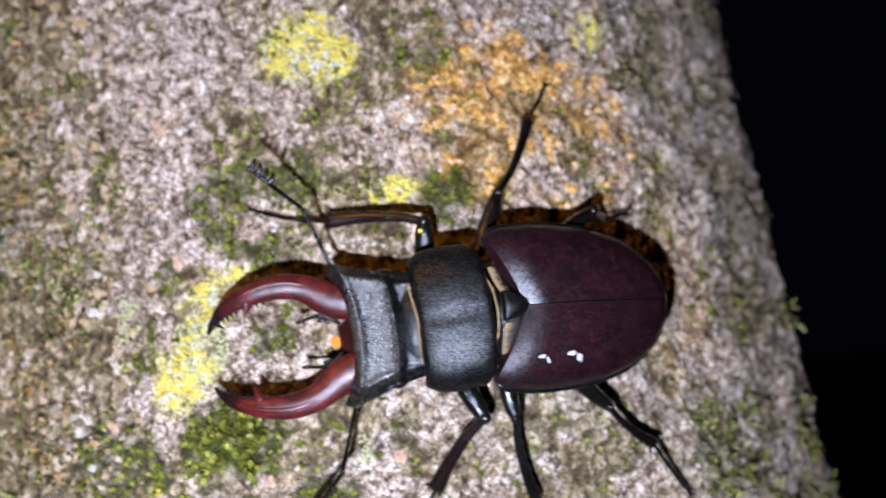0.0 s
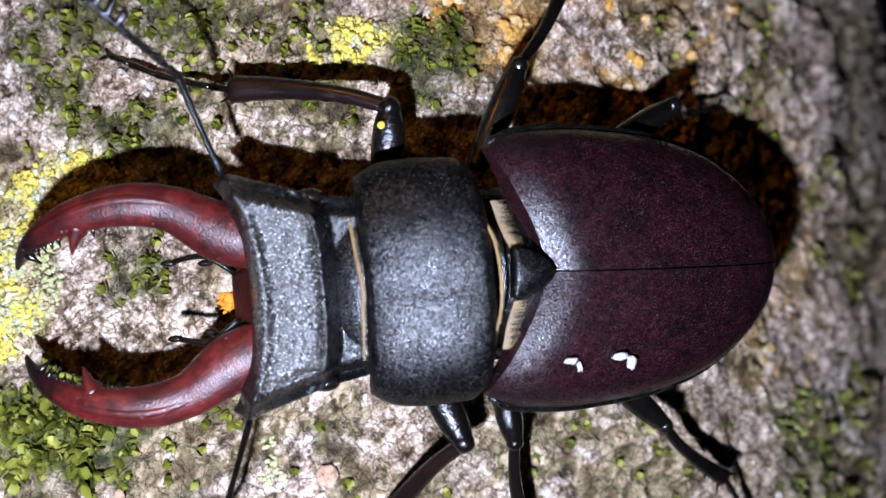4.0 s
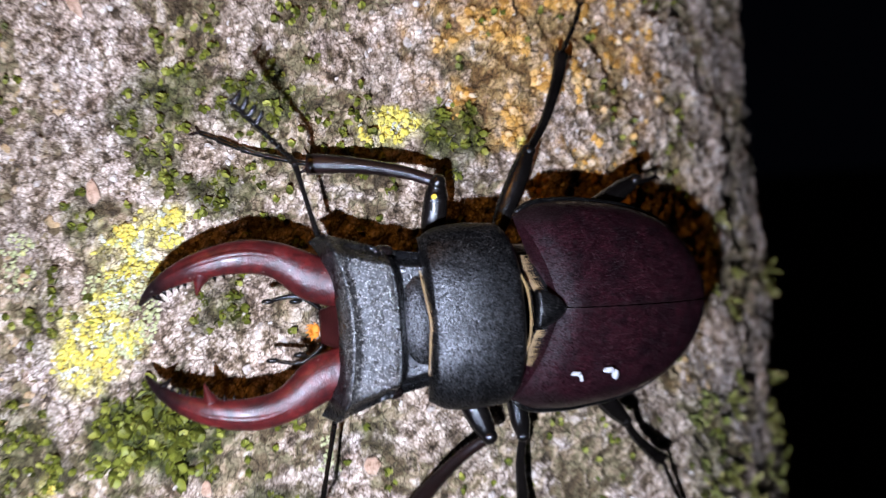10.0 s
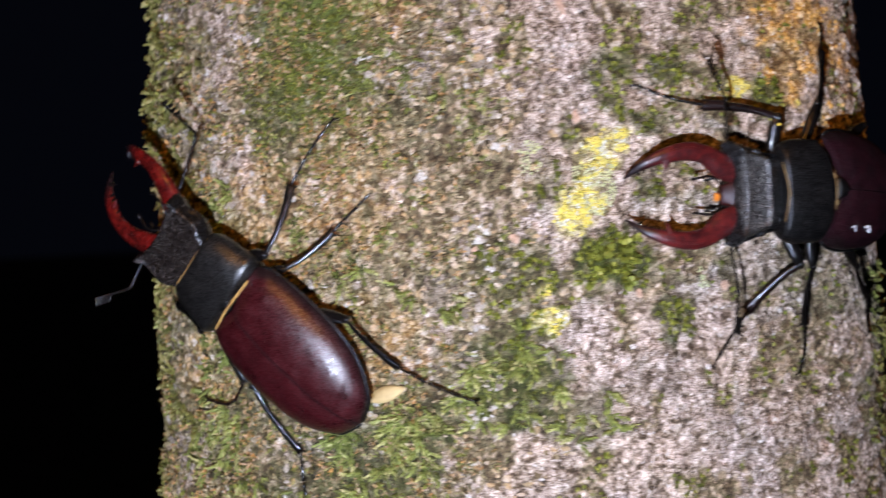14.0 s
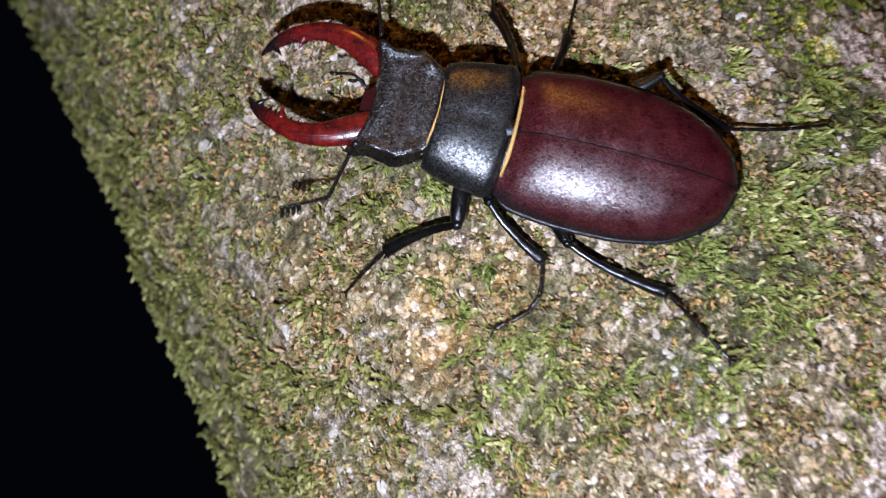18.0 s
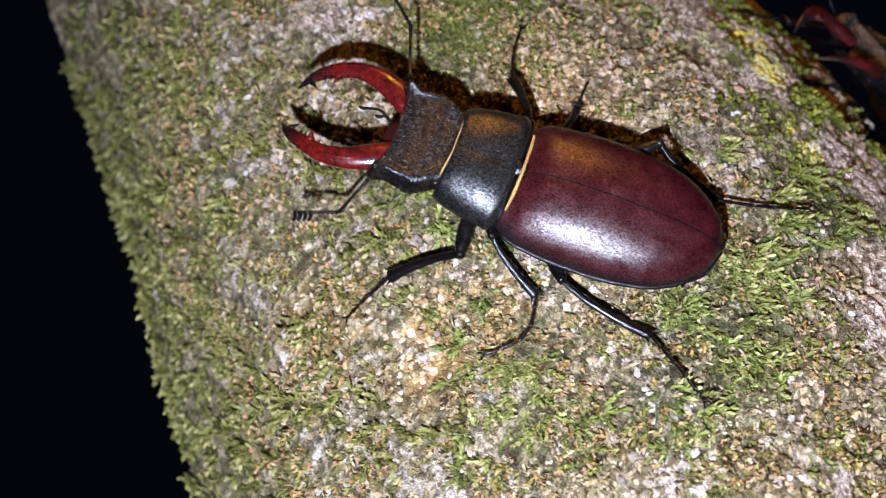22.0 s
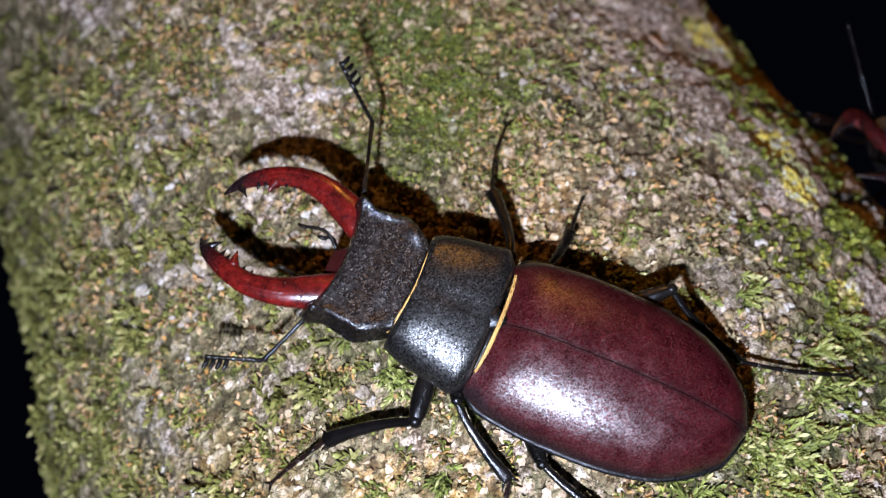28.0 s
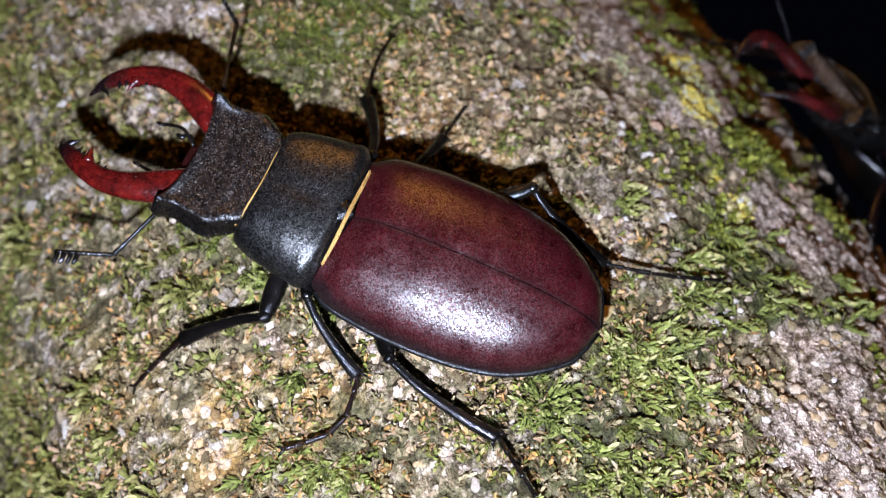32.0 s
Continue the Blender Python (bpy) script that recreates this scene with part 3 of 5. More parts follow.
LICHEN_GREY_SPOTS = [(-24, 1247, 2.3, 3.0), (12, 1221.5, 2.2, 2.0), (16, 1254, 1.8, 1.8), (-11, 1242, 4, 6), (-75, 1174, 4, 3)]


def zone(s, z, spots, seed, ragged=0.5):
    """How strongly the spots cover the bark at s, z (mm); their outlines are ragged."""
    rag = value_noise(s / 2.3, z / 2.3, seed) * 0.65 + value_noise(s / 0.9, z / 0.9, seed + 1) * 0.35
    out = np.zeros(np.shape(s))
    for cs, cz, rs, rz, k in spots:
        d = ((s - cs) / rs) ** 2 + ((z - cz) / rz) ** 2
        out = np.maximum(out, k * np.clip(1.35 - d * 0.75 + (rag - 0.5) * 2.2 * ragged, 0, 1) * (d < 3.2))
    return out


def crust_cover(s, z):
    """How far the pale crust covers the darker bark, 0 to 1; s, z in mm."""
    n = 0.52 * value_noise(s / 6.5, z / 9.0, 201) + 0.28 * value_noise(s / 2.4, z / 2.8, 202) + 0.20 * value_noise(s / 0.9, z / 0.9, 203)
    bare = 0.425 + 0.11 / (1 + np.exp((s + 30) / 4.0))
    bare = bare + 0.25 / (1 + np.exp((s + 150) / 4.0)) + 0.05 / (1 + np.exp((s + 45) / 6.0))
    for cs, cz, rs, rz, k in PALE_ZONES:
        bare = bare - 0.26 * k * np.exp(-((s - cs) / rs) ** 2 - ((z - cz) / rz) ** 2)
    for cs, cz, rs, rz, k in DARK_ZONES:
        bare = bare + 0.22 * k * np.exp(-((s - cs) / rs) ** 2 - ((z - cz) / rz) ** 2)
    q = np.clip((n - bare) / 0.07, 0, 1)
    return q * q * (3 - 2 * q)


def bark_height(s, z):
    """Relief of the bark in mm, with the lumps' own numbers and the hollows; s, z in mm."""
    ws = s + 1.6 * (value_noise(s / 3.1, z / 3.1, 21) - 0.5) + 0.9 * (value_noise(s / 0.8, z / 0.8, 23) - 0.5)
    wz = z + 1.6 * (value_noise(s / 3.1, z / 3.1, 22) - 0.5) + 0.9 * (value_noise(s / 0.8, z / 0.8, 24) - 0.5)
    big, _ = cells(ws / 5.2, wz / 6.5, 31)
    mid, n_mid = cells(ws / 1.9, wz / 2.1, 41)
    small, n_small = cells(ws / 0.85, wz / 0.95, 51)
    crust = crust_cover(s, z)
    wave = value_noise(s / 14, z / 22, 61) * 1.9 + value_noise(s / 6, z / 8, 62) * 1.3 + value_noise(s / 30, z / 40, 63) * 2.0
    round_mid = np.sqrt(np.clip(1 - (mid / 0.85) ** 2, 0, 1)) * (0.3 + 0.7 * n_mid)
    round_small = np.sqrt(np.clip(1 - (small / 0.8) ** 2, 0, 1)) * (0.3 + 0.7 * n_small)
    h = wave + 0.6 * (0.8 - big) + (1.35 - 0.45 * crust) * round_mid + 0.42 * round_small + 0.55 * crust
    rough = np.abs(value_noise(s / 2.0, z / 2.2, 64) - 0.5) * 1.5 + np.abs(value_noise(s / 1.1, z / 1.2, 65) - 0.5) * 1.1 + value_noise(s / 0.6, z / 0.6, 66) * 0.35
    h = h + (1.0 - 0.35 * crust) * (rough - 0.8)
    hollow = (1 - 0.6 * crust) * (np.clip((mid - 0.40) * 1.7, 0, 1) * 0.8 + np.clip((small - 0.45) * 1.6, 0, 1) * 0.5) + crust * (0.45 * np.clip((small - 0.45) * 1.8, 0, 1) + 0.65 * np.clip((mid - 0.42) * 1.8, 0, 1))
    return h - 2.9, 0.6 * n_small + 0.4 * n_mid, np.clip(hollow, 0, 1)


def bark_point(s, z, lift=0.0):
    """Places on the rough bark, raised by lift (mm), and the normals there."""
    s, z = np.asarray(s, float), np.asarray(z, float)
    h = bark_height(s, z)[0] + lift
    p = trunk_place(s, z * MM)
    n = trunk_place(s, z * MM) * np.array([1, 1, 0])
    n /= np.linalg.norm(n, axis=-1, keepdims=True)
    return p + n * (h * MM)[..., None], n


def grid_mesh(name, places, closed):
    nz, ns = places.shape[:2]
    me = bpy.data.meshes.new(name)
    idx = np.arange(nz * ns).reshape(nz, ns)
    a = idx[:-1, :-1] if not closed else idx[:-1]
    b = idx[:-1, 1:] if not closed else np.roll(idx, -1, 1)[:-1]
    c = idx[1:, 1:] if not closed else np.roll(idx, -1, 1)[1:]
    d = idx[1:, :-1] if not closed else idx[1:]
    quads = np.stack([a, b, c, d], -1).reshape(-1, 4)
    me.vertices.add(nz * ns)
    me.vertices.foreach_set("co", places.reshape(-1))
    me.loops.add(quads.size)
    me.loops.foreach_set("vertex_index", quads.reshape(-1))
    me.polygons.add(len(quads))
    me.polygons.foreach_set("loop_start", np.arange(0, quads.size, 4))
    me.update(calc_edges=True)
    return me


def build_trunk():
    ss = np.concatenate([np.arange(-289, -200, 3.0), np.arange(-200, -112, 0.9), np.arange(-112, 84, 0.42), np.arange(84, 140, 1.2), np.arange(140, 288, 3.5)])
    zz = np.concatenate([np.arange(0, 1000, 40.0), np.arange(1000, 1110, 5.0), np.arange(1110, 1165, 0.9), np.arange(1165, 1302, 0.42), np.arange(1302, 1380, 0.9), np.arange(1380, 1500, 6.0), np.arange(1500, 3001, 50.0)])
    s, z = np.meshgrid(ss, zz)
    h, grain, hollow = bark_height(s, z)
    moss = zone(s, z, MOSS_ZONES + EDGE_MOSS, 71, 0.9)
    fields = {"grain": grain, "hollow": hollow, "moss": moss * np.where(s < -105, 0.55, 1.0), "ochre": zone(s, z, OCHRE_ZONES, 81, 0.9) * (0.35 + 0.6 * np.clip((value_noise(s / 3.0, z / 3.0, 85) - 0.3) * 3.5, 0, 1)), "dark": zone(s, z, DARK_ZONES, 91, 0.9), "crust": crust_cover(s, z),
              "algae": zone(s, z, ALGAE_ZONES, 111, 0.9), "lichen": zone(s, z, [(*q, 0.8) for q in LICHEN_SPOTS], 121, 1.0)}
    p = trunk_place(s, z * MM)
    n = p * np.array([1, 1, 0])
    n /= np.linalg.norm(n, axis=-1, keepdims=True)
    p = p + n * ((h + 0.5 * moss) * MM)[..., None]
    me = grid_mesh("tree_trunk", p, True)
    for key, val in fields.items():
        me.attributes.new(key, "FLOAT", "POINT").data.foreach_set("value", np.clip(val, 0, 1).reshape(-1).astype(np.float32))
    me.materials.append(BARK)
    me.shade_smooth()
    return tagged(new("tree_trunk", me), "rough grey-brown tree trunk with granular bark, moss and lichen", "tree trunk", kind="structure")


trunk = build_trunk()


def build_ground():
    me = bpy.data.meshes.new("ground")
    n = 60
    r = np.concatenate([[0.02], np.geomspace(0.2, 400, n - 1)])
    th = np.linspace(0, 2 * math.pi, 72, endpoint=False)
    rr, tt = np.meshgrid(r, th, indexing="ij")
    x, y = rr * np.cos(tt), rr * np.sin(tt)
    z = 0.03 * (value_noise(x / 0.12, y / 0.12, 3) - 0.5) + 0.12 * (value_noise(x / 1.5, y / 1.5, 4) - 0.5)
    me = grid_mesh("ground", np.stack([x, y, z], -1), True)
    me.materials.append(LITTER)
    return tagged(new("ground", me), "dark forest floor of brown leaf litter", "ground", kind="structure")


ground = build_ground()


# ---- moss, lichen and crust on the bark ----
def scatter(rng, spots, count, seed, power=1.0):
    """Points (s, z) inside the spots, as dense as the spots are strong."""
    w = np.array([q[2] * q[3] * (q[4] if len(q) > 4 else 1) for q in spots])
    pick = rng.choice(len(spots), count, p=w / w.sum())
    sp = np.array([q[:4] for q in spots])[pick]
    a, r = rng.uniform(0, 2 * math.pi, count), np.sqrt(rng.uniform(0, 1.35, count))
    s, z = sp[:, 0] + sp[:, 2] * r * np.cos(a), sp[:, 1] + sp[:, 3] * r * np.sin(a)
    keep = value_noise(s / 2.3, z / 2.3, seed) * 0.65 + value_noise(s / 0.9, z / 0.9, seed + 1) * 0.35 > 0.34 + 0.16 * r
    return s[keep], z[keep]


BLADE = np.array([[-0.18, 0.0, 0.0], [0.18, 0.0, 0.0], [-0.5, 0.40, -0.06], [0.5, 0.40, -0.06], [0, 0.42, 0.12], [-0.38, 0.72, -0.04], [0.38, 0.72, -0.04], [0, 0.74, 0.12], [0.0, 1.0, 0.02]])
BLADE_FACES = np.array([[0, 4, 2], [0, 1, 4], [1, 3, 4], [2, 4, 7], [2, 7, 5], [4, 3, 7], [3, 6, 7], [5, 7, 8], [7, 6, 8]])


def crumbs(name, s, z, rng, size, flatness, mat, label, category, lift=0.0, smooth=True, sub=1):
    """Small uneven lumps or scales on the bark, joined into one thing."""
    base = bmesh.new()
    bmesh.ops.create_icosphere(base, subdivisions=sub, radius=1.0)
    bmesh.ops.triangulate(base, faces=base.faces)
    co = np.array([q.co[:] for q in base.verts])
    fa = np.array([[q.index for q in f.verts] for f in base.faces])
    base.free()
    p, n = bark_point(s, z, lift)
    k = len(s)
    along = np.stack([-n[:, 1], n[:, 0], 0 * n[:, 0]], -1)
    n = n + 0.45 * rng.normal(size=(k, 3))
    n /= np.linalg.norm(n, axis=1, keepdims=True)
    along = np.cross(np.cross(n, along), n)
    up = np.cross(n, along)
    r = rng.uniform(*size, k)[:, None, None] * MM * rng.uniform(*((0.55, 1.5) if sub == 1 else (0.74, 1.25)), (k, len(co), 1))
    v = p[:, None] + (along[:, None] * co[None, :, :1] + up[:, None] * co[None, :, 1:2] * rng.uniform(0.6, 1.2, (k, 1, 1)) + n[:, None] * co[None, :, 2:] * flatness) * r
    me = bpy.data.meshes.new(name)
    me.from_pydata(v.reshape(-1, 3).tolist(), [], (fa[None] + (np.arange(k) * len(co))[:, None, None]).reshape(-1, 3).tolist())
    ob = part(name, me, mat)
    if not smooth:
        me.shade_flat()
    return tagged(ob, label, category, kind="stuff")


def shoots(name, s, z, rng, length, leaf, leaves, lean, mat, label, droop=0.6, open_=0.75):
    """Leafy moss shoots: leaves in a spiral round a bent stem, paler to the tip, joined into one thing."""
    k = len(s)
    p, n = bark_point(s, z, 0.1)
    along = np.stack([-n[:, 1], n[:, 0], 0 * n[:, 0]], -1)
    turn = rng.uniform(0, 2 * math.pi, k)
    flat = along * np.cos(turn)[:, None] + np.array([0, 0, 1.0]) * np.sin(turn)[:, None] + np.array([0, 0, -droop])
    flat /= np.linalg.norm(flat, axis=1, keepdims=True) + 1e-6
    tilt = rng.uniform(*lean, k)[:, None]
    a0 = n * np.cos(tilt) + flat * np.sin(tilt)
    le = rng.uniform(*length, k)[:, None] * MM
    tone = rng.uniform(0.0, 0.5, k)
    vs, ts = [], []
    for j in range(leaves):
        u = (j + 1) / leaves
        at = p + a0 * le * u * 0.8 + flat * le * u * u * 0.35
        tan = a0 + flat * u * 0.7
        tan /= np.linalg.norm(tan, axis=1, keepdims=True)
        q1 = np.cross(tan, n + 0.01)
        q1 /= np.linalg.norm(q1, axis=1, keepdims=True) + 1e-6
        q2 = np.cross(tan, q1)
        w = (j * 2.4 + rng.uniform(-0.5, 0.5, k))[:, None]
        out = q1 * np.cos(w) + q2 * np.sin(w)
        op = open_ * (1.1 - 0.6 * u) + rng.uniform(-0.2, 0.2, k)[:, None]
        ahead = tan * np.cos(op) + out * np.sin(op)
        side = np.cross(ahead, out)
        side /= np.linalg.norm(side, axis=1, keepdims=True) + 1e-6
        up = np.cross(side, ahead)
        ll = (rng.uniform(0.75, 1.2, k) * leaf[0] * (1.1 - 0.35 * u))[:, None, None] * MM
        lw = (rng.uniform(0.8, 1.2, k) * leaf[1])[:, None, None] * MM
        vs.append(at[:, None] + side[:, None] * BLADE[None, :, :1] * lw + ahead[:, None] * BLADE[None, :, 1:2] * ll + up[:, None] * BLADE[None, :, 2:] * ll)
        ts.append((tone + 0.38 * u)[:, None] + 0.1 * BLADE[None, :, 1])
    v, tone = np.stack(vs, 1).reshape(-1, 3), np.stack(ts, 1).reshape(-1)
    me = bpy.data.meshes.new(name)
    me.from_pydata(v.tolist(), [], (BLADE_FACES[None] + (np.arange(k * leaves) * len(BLADE))[:, None, None]).reshape(-1, 3).tolist())
    me.attributes.new("tone", "FLOAT", "POINT").data.foreach_set("value", tone.astype(np.float32))
    return tagged(part(name, me, mat), label, "moss", kind="stuff")


def tufts(rng, s, z, count, spread):
    """Each centre repeated as a tight tuft."""
    return np.repeat(s, count) + rng.normal(0, spread, len(s) * count), np.repeat(z, count) + rng.normal(0, spread, len(z) * count)


def build_growth():
    rng = np.random.default_rng(7)
    leafy = [q for q in MOSS_ZONES if -35 < q[0] < 50 and q[1] > 1205]
    velvet = MOSS_ZONES[:3]
    band = [q for q in MOSS_ZONES if q not in leafy and q not in velvet]
    near = [q for q in band if q[0] < 0]
    far = [q for q in band if q[0] > 0]
    s, z = scatter(rng, [(-8, 1225.5, 6.0, 5.5, 1)], 105, 71)
    shoots("clump_moss", s, z, rng, (1.0, 2.0), (1.9, 1.15), 7, (0.3, 1.1), MOSS_DARK, "clump of large green moss leaves on bark", 0.4, 0.8)
    s, z = scatter(rng, leafy, 760, 71)
    shoots("leafy_moss", s, z, rng, (0.4, 1.0), (1.1, 0.86), 5, (0.2, 1.1), MOSS_DARK, "plump-leaved green moss tufts on pale bark", 0.5, 0.7)
    s, z = scatter(rng, velvet, 2600, 71)
    shoots("velvet_moss", s, z, rng, (0.5, 1.2), (0.6, 0.26), 6, (0.2, 1.0), MOSS_DARK, "low velvety green moss on the trunk", 0.4, 0.8)
    s, z = scatter(rng, near, 460, 71)
    keep = value_noise(s / 4.0, z / 4.0, 171) > 0.40
    s, z = tufts(rng, s[keep], z[keep], 4, 0.7)
    shoots("cushion_moss", s, z, rng, (1.8, 3.8), (1.6, 0.55), 11, (0.6, 1.35), MOSS_BRIGHT, "bright yellow-green feathery moss on the trunk", 0.9, 0.6)
    s, z = scatter(rng, far, 110, 71)
    shoots("far_side_moss", s, z, rng, (0.8, 1.8), (1.0, 0.45), 8, (0.3, 1.2), MOSS_OLIVE, "small olive moss tufts between pale bark lumps", 0.5, 0.7)
    s, z = scatter(rng, EDGE_MOSS, 1450, 73)
    keep = (value_noise(s / 8.0, z / 8.0, 175) > 0.42) | (s < -158)
    s, z = tufts(rng, s[keep], z[keep], 3, 0.8)
    shoots("fringe_moss", s, z, rng, (1.6, 4.2), (1.7, 0.72), 9, (0.15, 1.2), MOSS_EDGE, "shaggy yellow-green moss along the trunk's side", 0.3, 0.7)
    s, z = scatter(rng, [(80, 1205, 8, 11, 1), (86, 1185, 8, 16, .8), (84, 1240, 6, 20, .5), (108, 1205, 7, 9, 1.2), (112, 1232, 6, 7, 1.2), (106, 1180, 7, 9, 1.0)], 80, 75)
    s, z = tufts(rng, s, z, 3, 0.8)
    shoots("side_moss", s, z, rng, (1.0, 2.8), (1.2, 0.5), 9, (0.1, 1.0), MOSS_EDGE, "green moss shoots at the trunk's far edge", 0.3, 0.7)
    s = rng.uniform(-165, 80, 26000)
    z = rng.uniform(1150, 1325, 26000)
    wet = value_noise(s / 7, z / 7, 77) * 0.5 + value_noise(s / 2.2, z / 2.2, 78) * 0.5
    bare = crust_cover(s, z) < 0.3
    keep = bare & (wet > 0.65 + 0.02 * (s < -85)) & (s < -30)
    shoots("low_moss", s[keep], z[keep], rng, (0.6, 1.9), (1.0, 0.44), 7, (0.3, 1.3), MOSS_OLIVE, "low olive moss in the hollows of the bark", 0.5, 0.8)
    keep = bare & (wet > 0.47) & (s >= -30) & (rng.random(len(s)) < np.where(s > 20, 0.3, 0.65))
    shoots("sparse_moss", s[keep], z[keep], rng, (0.3, 0.8), (0.9, 0.72), 4, (0.2, 1.2), MOSS_DARK, "green moss leaves in the hollows of the bark", 0.5, 0.7)
    keep = (wet < 0.56) & (s < -36) & (rng.random(len(s)) < 0.24)
    shoots("dry_moss", s[keep], z[keep], rng, (0.8, 2.2), (1.2, 0.5), 7, (0.4, 1.3), MOSS_BROWN, "dry brownish moss between green tufts", 0.5, 0.8)
    s, z = rng.uniform(-158, -34, 15000), rng.uniform(1150, 1322, 15000)
    patch = value_noise(s / 6.5, z / 6.5, 181) * 0.55 + value_noise(s / 2.4, z / 2.4, 182) * 0.45
    keep = (patch > 0.50) & (crust_cover(s, z) < 0.75) & (rng.random(len(s)) < np.clip((-28 - s) / 40, 0, 1))
    shoots("mixed_moss", s[keep], z[keep], rng, (0.7, 1.9), (1.45, 0.62), 6, (0.4, 1.35), MOSS_MIXED, "small mixed green, ochre and brown moss leaves on bark", 0.6, 0.85)
    s, z = rng.uniform(-150, -30, 4200), rng.uniform(1155, 1315, 4200)
    keep = value_noise(s / 9, z / 9, 191) * 0.65 + value_noise(s / 3, z / 3, 192) * 0.35 > 0.66
    crumbs("pale_bark_lumps", s[keep], z[keep], rng, (0.4, 1.2), 0.45, LUMP, "pale grey bark lumps between the moss", "bark", 0.1, True, 2)
    s, z = scatter(rng, LICHEN_SPOTS, 7000, 121)
    patch = value_noise(s / 1.3, z / 1.3, 125) * 0.6 + value_noise(s / 0.6, z / 0.6, 126) * 0.4
    keep = patch > 0.46
    crumbs("yellow_lichen", s[keep], z[keep], rng, (0.12, 0.42), 0.30, LICHEN, "bright yellow crusty lichen patches on the bark", "lichen", 0.2)
    keep = (patch < 0.46) & (rng.random(len(s)) < 0.5)
    s, z = s[keep], z[keep]
    crumbs("pale_lichen", s, z, rng, (0.12, 0.36), 0.35, LICHEN_PALE, "whitish grey crust among the yellow lichen", "lichen", 0.15)
    s, z = scatter(rng, LICHEN_GREY_SPOTS, 1500, 131)
    crumbs("grey_lichen", s, z, rng, (0.12, 0.35), 0.35, LICHEN_GREY, "pale grey-green crusty lichen on the bark", "lichen", 0.2)
    s, z = scatter(rng, OCHRE_ZONES[:4], 2600, 81)
    keep = value_noise(s / 3.0, z / 3.0, 85) > 0.45
    s, z = s[keep], z[keep]
    crumbs("ochre_crust", s, z, rng, (0.25, 0.8), 0.6, GRIT, "orange-brown crumbly crust on the bark", "lichen", -0.2, True, 2)
    s, z = scatter(rng, OCHRE_ZONES[4:], 2400, 81)
    crumbs("bark_crumbs", s, z, rng, (0.25, 0.8), 0.5, GRIT_DULL, "small orange-brown crumbs on the bark", "bark", -0.12, True, 2)
    s, z = rng.uniform(-150, -18, 11000), rng.uniform(1155, 1310, 11000)
    keep = value_noise(s / 5, z / 5, 141) > 0.38
    crumbs("bark_grit", s[keep], z[keep], rng, (0.3, 1.05), 0.5, GRAVEL, "mixed brown, ochre and grey bark lumps", "bark", -0.28, True, 2)
    s, z = rng.uniform(-110, 90, 6000), rng.uniform(1165, 1305, 6000)
    keep = crust_cover(s, z) > 0.6
    crumbs("pale_bark_grit", s[keep], z[keep], rng, (0.25, 0.65), 0.6, PALE_GRIT, "pale pinkish-grey bark grains", "bark", -0.34, True, 2)


build_growth()


def chip_mesh(size, seed):
    """A thin splinter with a broken outline and a slightly curled face."""
    rng = random.Random(seed)
    bm = bmesh.new()
    ring = [(math.cos(a) * rng.uniform(.7, 1.1), math.sin(a) * rng.uniform(.75, 1.1)) for a in np.linspace(0, 2 * math.pi, 11, endpoint=False)]
    layers = []
    for k, e in ((.85, -.5), (1.0, -.1), (.92, .35), (.5, .55)):
        layers.append([bm.verts.new(Vector((x * size[0] * k, y * size[1] * k, size[2] * (e + .5 * x * x + rng.uniform(-.12, .12)))) * MM) for x, y in ring])
    for a, b in zip(layers, layers[1:]):
        for i in range(11):
            bm.faces.new((a[i], a[(i + 1) % 11], b[(i + 1) % 11], b[i]))
    bm.faces.new(layers[-1])
    bm.faces.new(layers[0][::-1])
    bmesh.ops.recalc_face_normals(bm, faces=bm.faces)
    return bm


def bark_chip(s, z, size, turn):
    p, n = bark_point(np.array([s]), np.array([z]), 0.6)
    bm = chip_mesh(size, int(abs(s * 7)))
    ob = part("bark_chip", bm, CHIP)
    nn = Vector(n[0])
    side = Vector((0, 0, 1)).cross(nn)
    m = Matrix((side, Vector((0, 0, 1)), nn)).transposed().to_4x4()
    ob.matrix_world = Matrix.Translation(Vector(p[0])) @ m @ pose(0, 0, 0, 0, 0, turn)
    return tagged(ob, "small reddish-brown bark chip on the trunk", "bark chip", "bark chips")


for q in [(-15.4, 1277, (0.8, 2.2, 0.4), 25), (-14, 1254.5, (0.9, 1.7, 0.4), 10), (-36.5, 1228.5, (0.8, 1.6, 0.4), -20), (-3, 1219, (0.7, 1.1, 0.4), 0), (-28, 1231, (0.9, 1.3, 0.5), 40), (17, 1219.5, (1.0, 1.3, 0.6), 0)]:
    bark_chip(*q)


